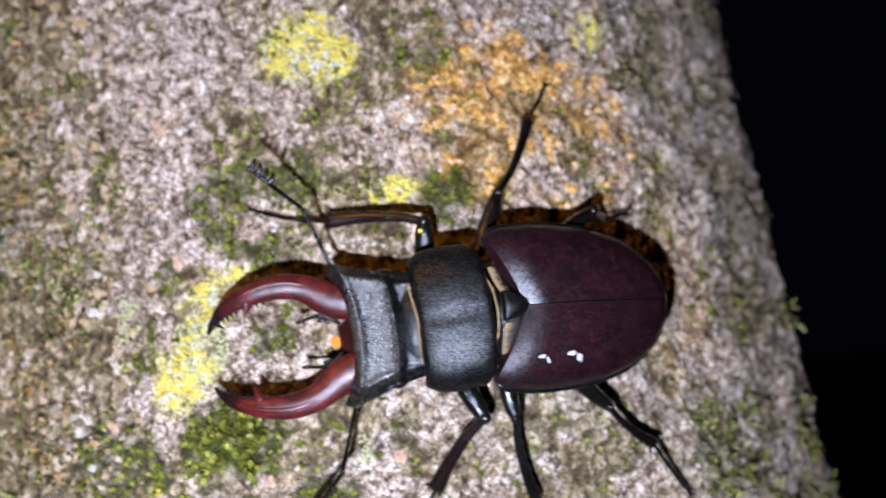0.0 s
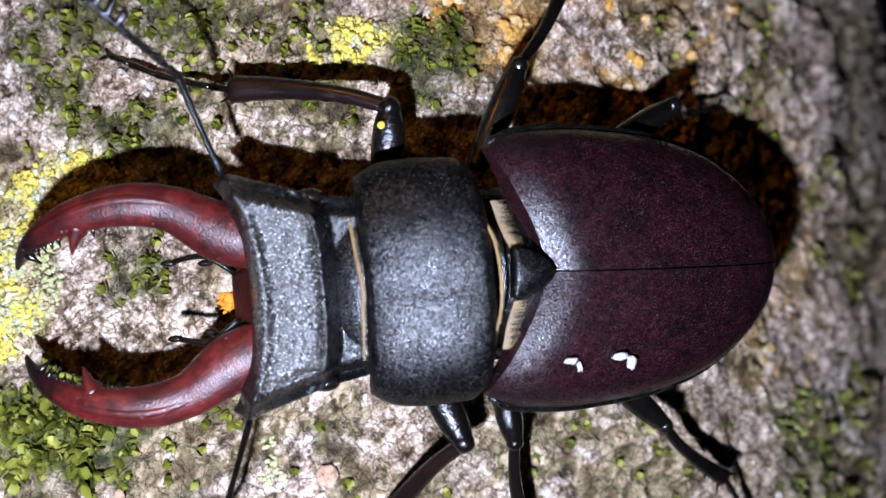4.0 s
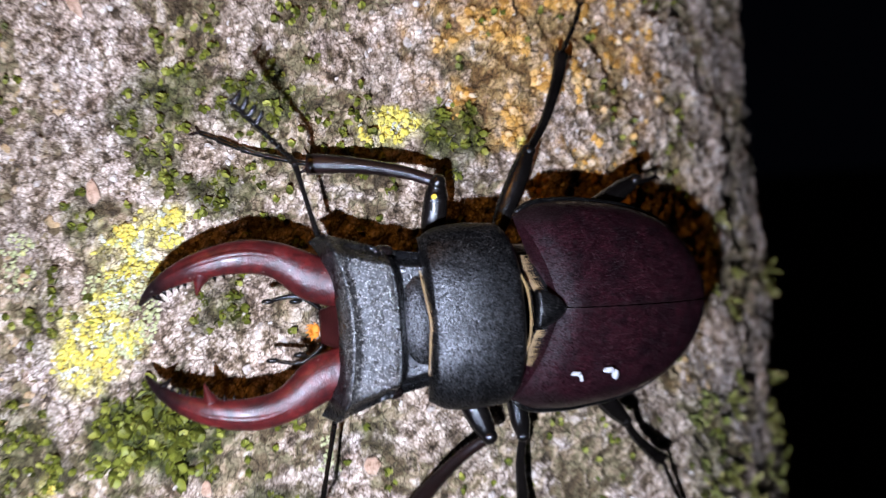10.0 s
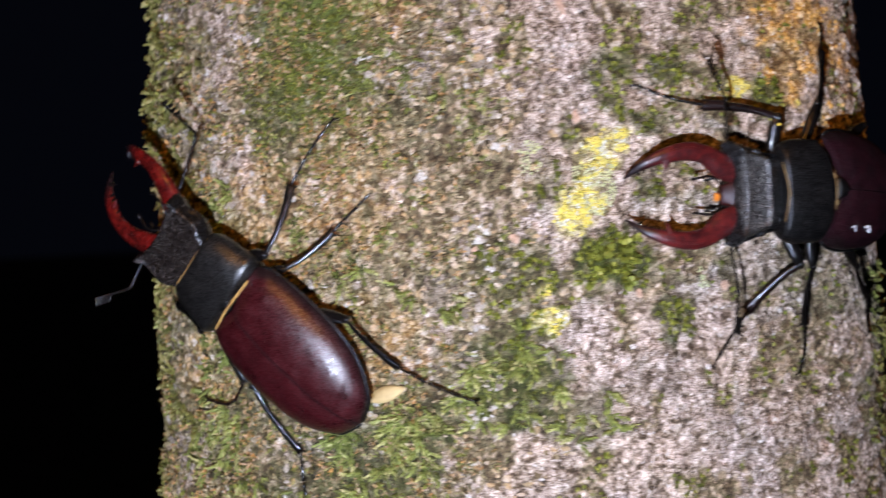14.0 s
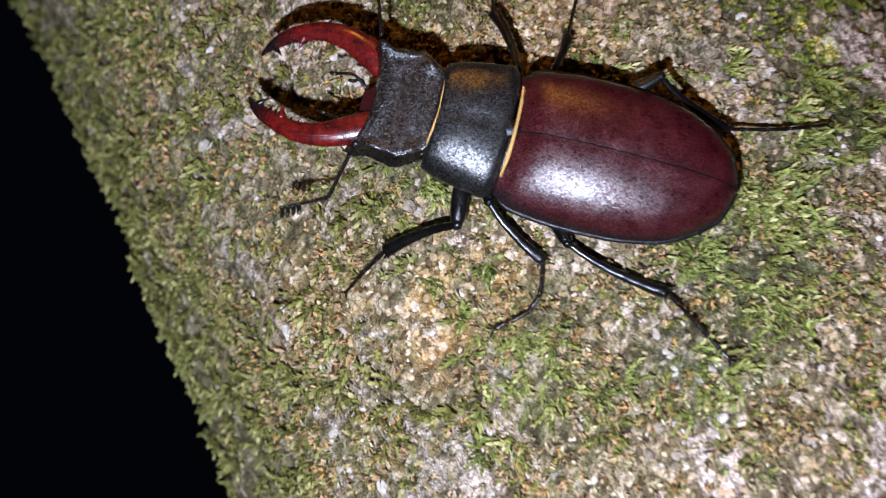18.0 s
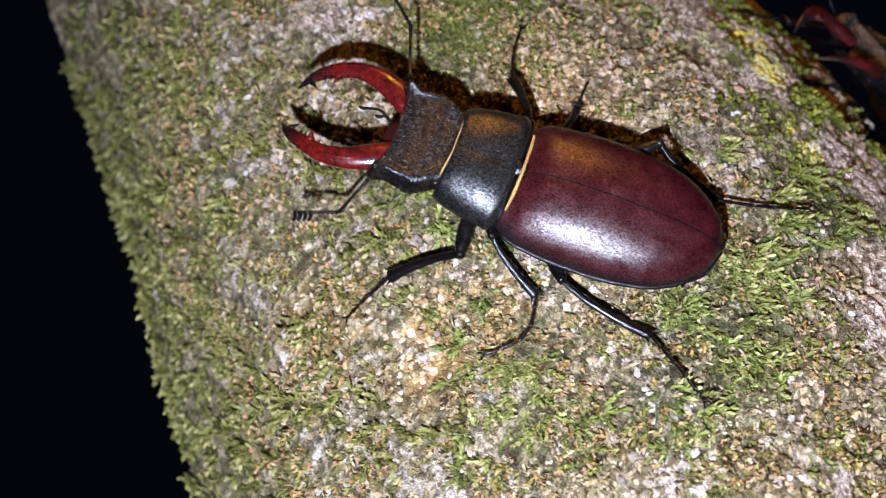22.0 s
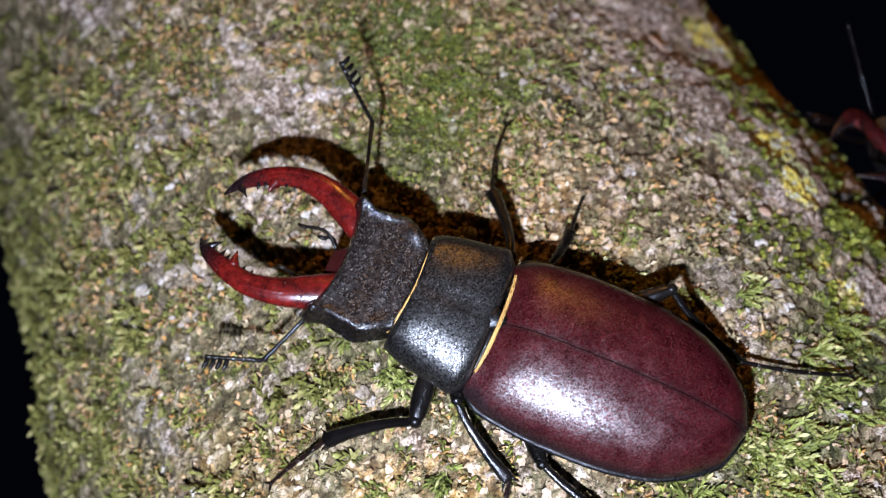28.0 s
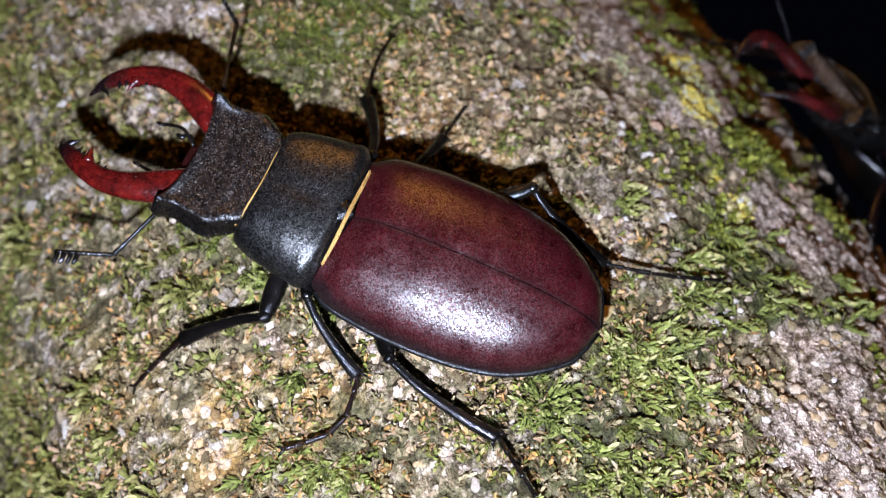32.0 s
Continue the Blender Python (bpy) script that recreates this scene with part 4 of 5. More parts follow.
# ---- the stag beetles ----
def elytron(side, spec):
    """One wing case: side +1 is the left."""
    length, front = spec["ely_len"], spec["ely_front"]
    wide = table(spec["ely_u"], spec["ely_w"])
    dome = table([0, .08, .25, .55, .8, .93, 1], [0.60, .84, 1.0, 1.0, 0.80, .50, .15])

    def outline(u, v):
        x = front * v ** 1.3 * (1 - u) - length * u
        return x, side * (0.06 + wide(u) * v)

    def top(u, v):
        x, y = outline(u, v)
        edge = (1 - v ** 2.3) ** 0.55 if v < 1 else 0.0
        seam = -0.03 * math.exp(-(v / 0.012) ** 2)
        return x, y, -spec["ely_drop"] * (1 - 0.15 * u) + spec["ely_high"] * dome(u) * edge + seam

    def under(u, v):
        x, y = outline(u, v)
        return x, y, -spec["ely_drop"] * (1 - 0.15 * u) - (0.4 if 0 < v < 1 and 0 < u < 1 else 0)

    me = bpy.data.meshes.new("elytron")
    bm = slab(lambda u, v: top(u, math.sin(v * math.pi / 2)), lambda u, v: under(u, math.sin(v * math.pi / 2)), 48, 30)
    bm.to_mesh(me)
    bm.free()
    dark = []
    for q in me.vertices:
        u = min(1.0, max(0.0, -q.co.x / MM / length))
        y = abs(q.co.y) / MM
        edge = max(0.0, wide(u) - y)
        dark.append(min(1.0, 0.95 * math.exp(-(edge / 0.75) ** 2) + 0.55 * math.exp(-(y / 0.35) ** 2) + 0.8 * max(0.0, (u - 0.93) / 0.07)))
    me.attributes.new("tip", "FLOAT", "POINT").data.foreach_set("value", dark)
    me.set_sharp_from_angle(angle=radians(42))
    return me


def elytron_rim(side, spec):
    length, front = spec["ely_len"], spec["ely_front"]
    wide = table(spec["ely_u"], spec["ely_w"])
    pts = [(front * (1 - u) - length * u, side * (0.05 + wide(u)), -spec["ely_drop"] * (1 - 0.15 * u)) for u in np.linspace(0.02, 1, 26)]
    return tube(pts, [0.30] + [0.46] * (len(pts) - 2) + [0.34], 7, 40, 0.8)


def pronotum(spec):
    x0, x1 = spec["pro_x"]
    wide = table(spec["pro_u"], spec["pro_w"])
    high = spec["pro_high"]

    def at(u, w):
        v = math.sin((w * 2 - 1) * math.pi / 2)
        x = x0 + (x1 - x0) * u + spec["pro_rear"] * v * v * (1 - u) - spec["pro_fore"] * v * v * u
        return x, wide(u) * v, v

    def top(u, w):
        x, y, v = at(u, w)
        fade = min(1, u / .045, (1 - u) / .045)
        z = high * (1 - abs(v) ** 3.4) ** 0.6 * (0.86 + 0.14 * math.sin(math.pi * u)) * (0.70 + 0.30 * math.sqrt(max(0, fade)))
        z -= 0.18 * math.exp(-(v / 0.06) ** 2) * math.sin(math.pi * u)
        z -= spec["dent"] * (math.exp(-((abs(v) - .62) / .12) ** 2 - ((u - .62) / .14) ** 2) + .6 * math.exp(-((abs(v) - .3) / .2) ** 2 - ((u - .92) / .06) ** 2))
        return x, y, spec["pro_z"] + z

    def under(u, w):
        x, y, v = at(u, w)
        inner = 0 < u < 1 and abs(v) < 0.999
        return x, y, spec["pro_z"] - (5.5 * (1 - v * v) ** 0.5 if inner else (0 if abs(v) > 0.999 else 2.0 * (1 - v * v)))
    return slab(top, under, 26, 33)


def head(spec):
    x0, x1 = spec["head_x"]
    wide = table(spec["head_u"], spec["head_w"])

    def at(u, w):
        v = math.sin((w * 2 - 1) * math.pi / 2)
        x = x0 + (x1 - x0) * u
        x += (1.9 * v * v - 1.2 + 0.45 * spec["corner"] * abs(v) ** 6) * u ** 2
        return x, wide(u) * v, v

    def top(u, w):
        x, y, v = at(u, w)
        edge = min(1, max(0, (abs(v) - spec["plate"]) / 0.12))
        plate = (2.7 - 1.5 * edge * edge * (3 - 2 * edge)) * (1 - abs(v) ** 14) ** 0.5
        line = 0.31 + 0.10 * v ** 4
        crest = 0.45 * spec["crest"] * math.exp(-((u - line) / 0.05) ** 2) * (1 - 0.4 * math.exp(-(v / .30) ** 2))
        flank = 0.30 * math.exp(-((abs(v) - spec["plate"] + 0.03) / 0.05) ** 2) * min(1, max(0, (u - 0.3) / 0.15))
        brow = 0.40 * math.exp(-((u - spec["slope"] + 0.04 - 0.06 * v * v) / 0.05) ** 2)
        dish = -0.35 * math.exp(-((u - 0.6) / 0.2) ** 2) * (1 - v * v)
        back = -(0.15 + 2.3 * spec["crest"]) * min(1, max(0, (line - u) / 0.08)) ** 1.3
        fore = -2.2 * min(1, max(0, (u - spec["slope"]) / (1 - spec["slope"]))) ** 1.5 * (1 - 0.6 * abs(v) ** 8)
        groove = -0.8 * math.exp(-((u - 0.46) / 0.10) ** 2 - ((abs(v) - 0.93) / 0.06) ** 2)
        knob = 0.9 * spec["corner"] * math.exp(-((u - .88) / .10) ** 2 - ((abs(v) - .90) / .11) ** 2) + 0.5 * math.exp(-((u - .20) / .10) ** 2 - ((abs(v) - .80) / .12) ** 2) * (1 - spec["crest"])
        return x, y, spec["head_z"] + plate + crest + flank + brow + dish + back + fore + groove + knob

    def under(u, w):
        x, y, v = at(u, w)
        inner = 0 < u < 1 and abs(v) < 0.999
        return x, y, spec["head_z"] - (4.8 * (1 - v ** 4) if inner else 1.6 * (1 - v ** 4) + 0.0)
    me = bpy.data.meshes.new("head")
    bm = slab(top, under, 64, 65)
    bm.to_mesh(me)
    bm.free()
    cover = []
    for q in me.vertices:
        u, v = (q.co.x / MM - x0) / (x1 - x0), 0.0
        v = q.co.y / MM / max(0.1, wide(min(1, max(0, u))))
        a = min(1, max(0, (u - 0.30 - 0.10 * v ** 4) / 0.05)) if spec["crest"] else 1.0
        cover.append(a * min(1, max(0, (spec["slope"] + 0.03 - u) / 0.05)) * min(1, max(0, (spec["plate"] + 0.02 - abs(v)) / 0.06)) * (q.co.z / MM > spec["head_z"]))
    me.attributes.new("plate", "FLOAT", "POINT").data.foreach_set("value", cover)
    return me


def mandible(side, spec):
    line = [(x, y * side + spec["mand_shift"], z) for x, y, z in spec["mand_line"]]
    me = bpy.data.meshes.new("mandible")
    bm = tube(line, spec["mand_r"], 16, 60, 0.62)
    bm.to_mesh(me)
    bm.free()
    x1 = spec["mand_line"][-1][0]
    tip = [min(1.0, max(0.0, (v.co.x / MM - x1 + 5.5) / 3.5)) for v in me.vertices]
    me.attributes.new("tip", "FLOAT", "POINT").data.foreach_set("value", tip)
    return me


def tooth(start, end, r):
    s, e = Vector(start), Vector(end)
    mid = s.lerp(e, .55) + Vector((0, 0, 0.12))
    return tube([s, s.lerp(e, .28), mid, e], [r * .5, r, r * 0.55, r * .08], 10, 12)


def hair_fringe(pts, r, count, reach):
    """Short flat hairs side by side along a line, lying towards the tail, over a thin band of skin."""
    line = spline(pts, count)
    bm = tube(pts, [r * .4] + [r * .75] * (len(pts) - 2) + [r * .4], 6, 24, 0.4)
    rng = random.Random(5)
    for p in line:
        a = Vector(p) + Vector((rng.uniform(-.3, .6) * r, 0, r * .3))
        b = a + Vector((-rng.uniform(1.2, 3.6) * r * reach, rng.uniform(-1.2, 1.2) * r, rng.uniform(-.4, .5) * r))
        side = Vector((0.1, 1, 0)) * rng.uniform(.12, .26) * r
        v = [bm.verts.new(q * MM) for q in (a - side, a + side, b, a.lerp(b, .5) + Vector((0, 0, .25 * r)))]
        bm.faces.new((v[0], v[1], v[3]))
        bm.faces.new((v[1], v[2], v[3]))
        bm.faces.new((v[2], v[0], v[3]))
    return bm


def leg(root, spec, pts, sizes, shades):
    """A leg with its own pieces: femur, tibia (with spines), tarsus joints and two claws."""
    base, knee, ankle, *toes = [Vector(p) for p in pts]
    toes = [p + Vector((0, 0, spec["foot_lift"])) for p in toes]
    ankle = ankle + Vector((0, 0, spec["foot_lift"] * .7))
    femur_r, tibia_r = sizes
    f = (knee - base)
    femur = part("femur", tube([base, base + f * .35, base + f * .75, knee], [femur_r * .75, femur_r, femur_r * .95, femur_r * .6], 12, 16, 0.8), shades[0], root)
    part("knee_joint", blob(knee, (femur_r * .68,) * 3, 0.1, 1), shades[0], femur)
    t = ankle - knee
    bow = t.cross(Vector((0, 0, 1))).normalized() * 0.06 * t.length
    tibia = part("tibia", tube([knee, knee + t * .3 + bow * .7, knee + t * .7 + bow * .6, ankle], [tibia_r * .7, tibia_r * .8, tibia_r * 1.05, tibia_r * 1.35], 10, 18, 0.65, wobble=0.04), shades[1], root)
    out = t.cross(Vector((0, 0, 1))).normalized()
    for k, u in enumerate((0.55, 0.75, 0.97)):
        b = knee + t * u + out * tibia_r * .8
        part("spine", tube([b, b + out * (0.5 + .3 * k) + t.normalized() * (0.5 + .3 * k)], [0.24, 0.05], 6, 4), shades[1], tibia)
    b = ankle - out * tibia_r * .7
    part("spur", tube([b, b - out * 0.6 + t.normalized() * 0.9], [0.26, 0.05], 6, 4), shades[1], tibia)
    line = spline([ankle, *toes], 6)
    tarsus = None
    for k in range(5):
        a, c = Vector(line[k]), Vector(line[k + 1])
        r = 0.36 if k < 4 else 0.30
        bm = tube([a, a.lerp(c, .6), a.lerp(c, .94)], [r * .75, r * .9, r * 1.12], 8, 7)
        ob = part("tarsus_joint", bm, shades[2], root)
        tarsus = ob
    tip = Vector(line[5])
    fwd = (tip - Vector(line[4])).normalized()
    across = fwd.cross(Vector((0, 0, 1))).normalized()
    for q in (-1, 1):
        part("claw", tube([tip, tip + fwd * .8 + across * q * .55, tip + fwd * 1.1 + across * q * .75 - Vector((0, 0, .55))], [0.22, 0.17, 0.05], 6, 8), shades[1], tarsus)
    return tarsus


def antenna(root, side, base, elbow, tip):
    """The feeler: a long first joint, a beaded middle and a comb at the end; its origin is its socket."""
    o = Vector(base)
    e, t = Vector(elbow) - o, Vector(tip) - o
    scape = part("antenna", tube([(0, 0, 0), e * .5, e], [0.34, 0.26, 0.38], 8, 12), LEG_BLACK, root, "thin black elbowed antenna with a comb")
    scape.location = o * MM
    d = t - e
    for k in range(6):
        a, b = e + d * (k * 0.095), e + d * ((k + 1) * 0.095)
        part("bead", tube([a, a.lerp(b, .6), a.lerp(b, .95)], [0.22, 0.34, 0.38], 7, 6), LEG_BLACK, scape)
    ax = d.normalized()
    comb = ax.cross(Vector((0, 0, 1))).normalized() * (-side)
    for k in range(4):
        a = e + d * (0.57 + 0.12 * k)
        b = a + d * 0.13
        bm = tube([a, a.lerp(b, .5), b], [0.26, 0.34, 0.30], 7, 6)
        m = a.lerp(b, .6)
        tube([m, m + comb * 0.9 + ax * .15, m + comb * 1.55 + ax * .45], [0.30, 0.34, 0.20], 7, 7, bm=bm)
        part("lamella", bm, LEG_BLACK, scape)
    return scape


def stag_beetle(spec, m, label):
    root = new("stag_beetle")
    root.empty_display_size = 0.01
    root.matrix_world = m
    tagged(root, label, "beetle", "stag beetles")
    # wing cases on their own tilt
    tilt = pose(spec["ely_at"][0] * MM, 0, spec["ely_at"][1] * MM, 0, spec["ely_pitch"], spec["ely_yaw"])
    for side in (1, -1):
        ob = part("elytron", elytron(side, spec), spec["ely_mat"], root, spec["ely_label"])
        ob.matrix_basis = tilt
        part("elytron_rim", elytron_rim(side, spec), SHELL_BLACK, ob, "black raised margin")
    seam = part("suture", tube([(-1.5, 0, spec["ely_high"] * .72 - spec["ely_drop"]), (-spec["ely_len"] * .3, 0, spec["ely_high"] * .90 - spec["ely_drop"]), (-spec["ely_len"] * .6, 0, spec["ely_high"] * .86 - spec["ely_drop"]),
                                (-spec["ely_len"] * .85, 0, spec["ely_high"] * .62 - spec["ely_drop"])], [0.05, 0.10, 0.10, 0.06], 6, 20, 0.6), SHELL_BLACK, root)
    seam.matrix_basis = tilt
    ab = part("abdomen", blob((-spec["ely_len"] * .47, 0, -spec["ely_drop"] - 1.2), (spec["ely_len"] * .47, spec["ely_w"][3] * .86, 4.2), 0.05, 2, 3), LEG_BLACK, root, "glossy black underside")
    ab.matrix_basis = tilt
    part("thorax", blob((spec["pro_x"][0] + 1.5, 0, spec["pro_z"] - 4.6), (9.5, 7.6, 4.0), 0.05, 3, 3), LEG_BLACK, root, "glossy black underside")
    high = spec["ely_high"] * .70 - spec["ely_drop"]
    sc = part("scutellum", slab(lambda u, v: (3.4 - 3.6 * u, (v * 2 - 1) * 2.1 * (1 - u ** 1.6) ** .6, high + .55 * math.sin(math.pi * v) * math.sin(math.pi * (.15 + .8 * u)) + .5 * u),
                                lambda u, v: (3.4 - 3.6 * u, (v * 2 - 1) * 2.1 * (1 - u ** 1.6) ** .6, high - .8), 14, 13), SHELL_BLACK, root, "small black heart-shaped plate")
    sc.matrix_basis = tilt
    part("pronotum", pronotum(spec), spec["pro_mat"], root, "black finely grained neck shield")
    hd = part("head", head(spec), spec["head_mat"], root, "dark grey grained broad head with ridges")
    x0, x1 = spec["head_x"]
    for side in (1, -1):
        w = spec["head_w"][3]
        part("eye", blob((x0 + (x1 - x0) * .40, side * (w * .88), spec["head_z"] + spec["eye_z"]), (1.25, 0.75, 0.95), 0.0, 5, 3), TIP_BLACK, hd, "glossy black eye")
    part("neck", blob((x0 + .5, 0, spec["head_z"] - 1.0), (3.4, spec["head_w"][0] * .88, 2.0), 0.03, 6, 3), SHELL_BLACK, root)
    part("clypeus", slab(lambda u, v: (x1 - 1.4 + 2.2 * u, (v * 2 - 1) * (2.6 - .8 * u), spec["head_z"] - .1 - 1.7 * u + .35 * math.sin(math.pi * v)),
                         lambda u, v: (x1 - 1.4 + 2.2 * u, (v * 2 - 1) * (2.6 - .8 * u), spec["head_z"] - 1.2 - 1.3 * u), 8, 9), MOUTH_RED, hd, "dark red mouth plate")
    if spec["tuft"]:
        bm = blob((x1 + 1.3, 0.4, spec["head_z"] - 2.2), (0.55, 0.8, 0.45), 0.4, 8, 2)
        rng = random.Random(4)
        for _ in range(46):
            a = Vector((x1 + 1.3 + rng.uniform(-.3, .4), 0.4 + rng.uniform(-.8, .8), spec["head_z"] - 2.1 + rng.uniform(-.2, .3)))
            tube([a, a + Vector((rng.uniform(.2, .9), rng.uniform(-.4, .4), rng.uniform(-.1, .4)))], [0.10, 0.03], 5, 3, bm=bm)
        part("mouth_tuft", bm, ORANGE_TUFT, hd, "orange hairy tuft at the mouth")
    for side in (1, -1):
        for reach, spread, low in ((5.2, 1.8, 1.6), (2.4, 1.4, 2.2)):
            a = Vector((x1 + 0.6, side * 2.0, spec["head_z"] - low))
            q = part("palp", tube([a, a + Vector((reach * .45, side * spread * .9, .2)), a + Vector((reach, side * spread * .75, -.4))], [0.22, 0.26, 0.24], 8, 12, wobble=0.06), LEG_BLACK, hd)
            part("palp_tip", blob(a + Vector((reach * 1.08, side * spread * .7, -.45)), (0.75, 0.32, 0.3), 0, 1), LEG_BLACK, q)
        md = part("mandible", mandible(side, spec), spec["mand_mat"], root, spec["mand_label"])
        ridge = [(x, (y + .22 * r) * side + spec["mand_shift"], z + .50 * r) for (x, y, z), r in zip(spec["mand_line"], spec["mand_r"])][1:-1]
        part("ridge", tube(ridge, [.05, .45, .46, .38, .15], 8, 40, 0.6), spec["mand_mat"], md)
        for a, b, r in spec["teeth"]:
            part("tooth", tooth((a[0], a[1] * side + spec["mand_shift"], a[2]), (b[0], b[1] * side + spec["mand_shift"], b[2]), r), TIP_BLACK if r < .6 else spec["mand_mat"], md)
    for name, pts, r, *reach in spec["fringe"]:
        part(name, hair_fringe(pts, r, spec["hair"], reach[0] if reach else spec["hair_len"]), spec["hair_mat"], root, "fringe of short golden hair")
    for pts, sizes, shades in spec["legs"]:
        leg(root, spec, pts, sizes, shades)
    feelers = [antenna(root, side, *spec["antenna"][side]) for side in (1, -1)]
    return root, feelers


B, D = LEG_BLACK, LEG_BROWN
MALE = dict(
    eye_z=-0.6, pro_mat=SHELL_BLACK, dent=0.12, mand_shift=0.0, crest=1.0, plate=0.80, hair=170, hair_len=0.8, hair_mat=DULL_HAIR, foot_lift=1.2, tuft=True, ely_len=26.3, ely_front=4.6, ely_u=[0, .07, .2, .4, .6, .78, .9, .97, 1], ely_w=[10.2, 11.3, 11.9, 11.8, 11.0, 9.0, 6.2, 3.3, 0.3], ely_drop=3.6, ely_high=5.0, ely_at=(0.4, -1.1), ely_pitch=-29, ely_yaw=-4.5,
    ely_mat=ELYTRA_DARK, ely_label="dark maroon satin wing case",
    pro_x=(5.0, 15.6), pro_u=[0, .1, .35, .6, .85, 1], pro_w=[8.4, 9.6, 10.2, 10.3, 9.9, 9.0], pro_high=3.6, pro_rear=1.0, pro_fore=-0.6, pro_z=-1.1,
    head_x=(15.6, 26.6), head_u=[0, .2, .36, .55, .75, .9, 1], head_w=[7.3, 7.7, 8.1, 8.9, 9.7, 10.2, 9.5], corner=1.5, slope=0.86, head_z=-1.3, head_mat=SHELL_GREY,
    mand_line=[(24.5, 4.6, -2.0), (27.8, 5.6, -1.8), (31.5, 7.8, -1.2), (35.5, 8.5, -.7), (40.0, 7.8, -.8), (43.4, 6.5, -1.9), (45.5, 5.1, -3.5), (46.7, 3.9, -4.9)], mand_r=[2.6, 2.55, 1.95, 1.8, 1.45, 1.0, .62, .2],
    teeth=[((39.4, 7.6, -1.0), (40.2, 4.7, -.9), 1.0), ((41.4, 6.6, -1.3), (41.3, 5.4, -1.4), .36), ((42.2, 6.3, -1.5), (42.0, 5.2, -1.6), .30), ((43.0, 6.0, -1.8), (42.7, 5.0, -1.9), .30), ((43.8, 5.6, -2.2), (43.4, 4.7, -2.3), .3), ((45.0, 5.2, -3.0), (43.7, 4.1, -3.2), .44),
           ((38.2, 7.1, -.8), (38.1, 6.0, -.8), .36), ((37.2, 7.1, -.8), (37.1, 6.2, -.8), .32), ((36.2, 7.2, -.9), (36.1, 6.5, -.9), .26)],
    mand_mat=MANDIBLE_BROWN, mand_label="red-brown toothed antler-like mandible",
    fringe=[("neck_fringe", [(16.4, -5.6, 1.4), (16.0, -2.5, 2.2), (15.7, 0, 2.4), (15.9, 2.5, 2.2), (16.2, 5.8, 1.3)], .18), ("shoulder_fringe", [(6.6, -6.0, .4), (5.0, -3.4, 1.2), (4.6, 0, 1.5), (5.0, 3.4, 1.2), (6.4, 6.0, .4)], .15),
            ("hair_patch", [(4.9, -6.2, -2.0), (4.3, -4.0, -1.3), (3.6, -2.2, -.5)], .14, 3.0), ("hair_patch", [(4.9, 6.2, -2.0), (4.3, 4.0, -1.3), (3.6, 2.2, -.5)], .14, 3.0)],
    legs=[([(14, -7.5, -6.5), (12.9, -15.0, -5.2), (27.3, -18.2, -9.8), (33.5, -20, -12.2), (39.4, -22.9, -14.3)], (1.45, .95), (B, D, B)),
          ([(6, -9, -7.5), (1.4, -18, -8.8), (-5.3, -30, -17.5), (-8.4, -34.5, -22), (-9.7, -37, -24.4)], (1.25, .72), (B, B, B)),
          ([(-4, -9, -11), (-12.6, -13.6, -13.6), (-14.5, -13.2, -21.5), (-17, -13.5, -24.0), (-19, -14, -26.0)], (1.25, .72), (B, B, B)),
          ([(12, 7.5, -6.5), (9.0, 14.6, -5.6), (17.9, 23.6, -12.2), (21.8, 29, -13.4), (25.5, 34.2, -13.6)], (1.45, .95), (B, D, B)),
          ([(5.5, 8.5, -7.5), (4.6, 15.4, -8.0), (3.7, 27.4, -14.2), (2.2, 33.5, -17.3), (3.2, 37.7, -17.8)], (1.2, .72), (B, B, B)),
          ([(-3, 9, -10), (-9.5, 16.1, -13.6), (-15.6, 22.8, -20), (-18.4, 28, -24.5), (-20.5, 31.5, -27)], (1.2, .70), (B, B, B))],
    antenna={-1: ((26.9, -10.2, -.6), (29.0, -18.2, 3.2), (34.6, -23.9, 7.6)), 1: ((26.6, 10.4, -1.4), (28.9, 18.6, 4.6), (34.2, 24.6, 12.0))})
RIVAL = dict(MALE)
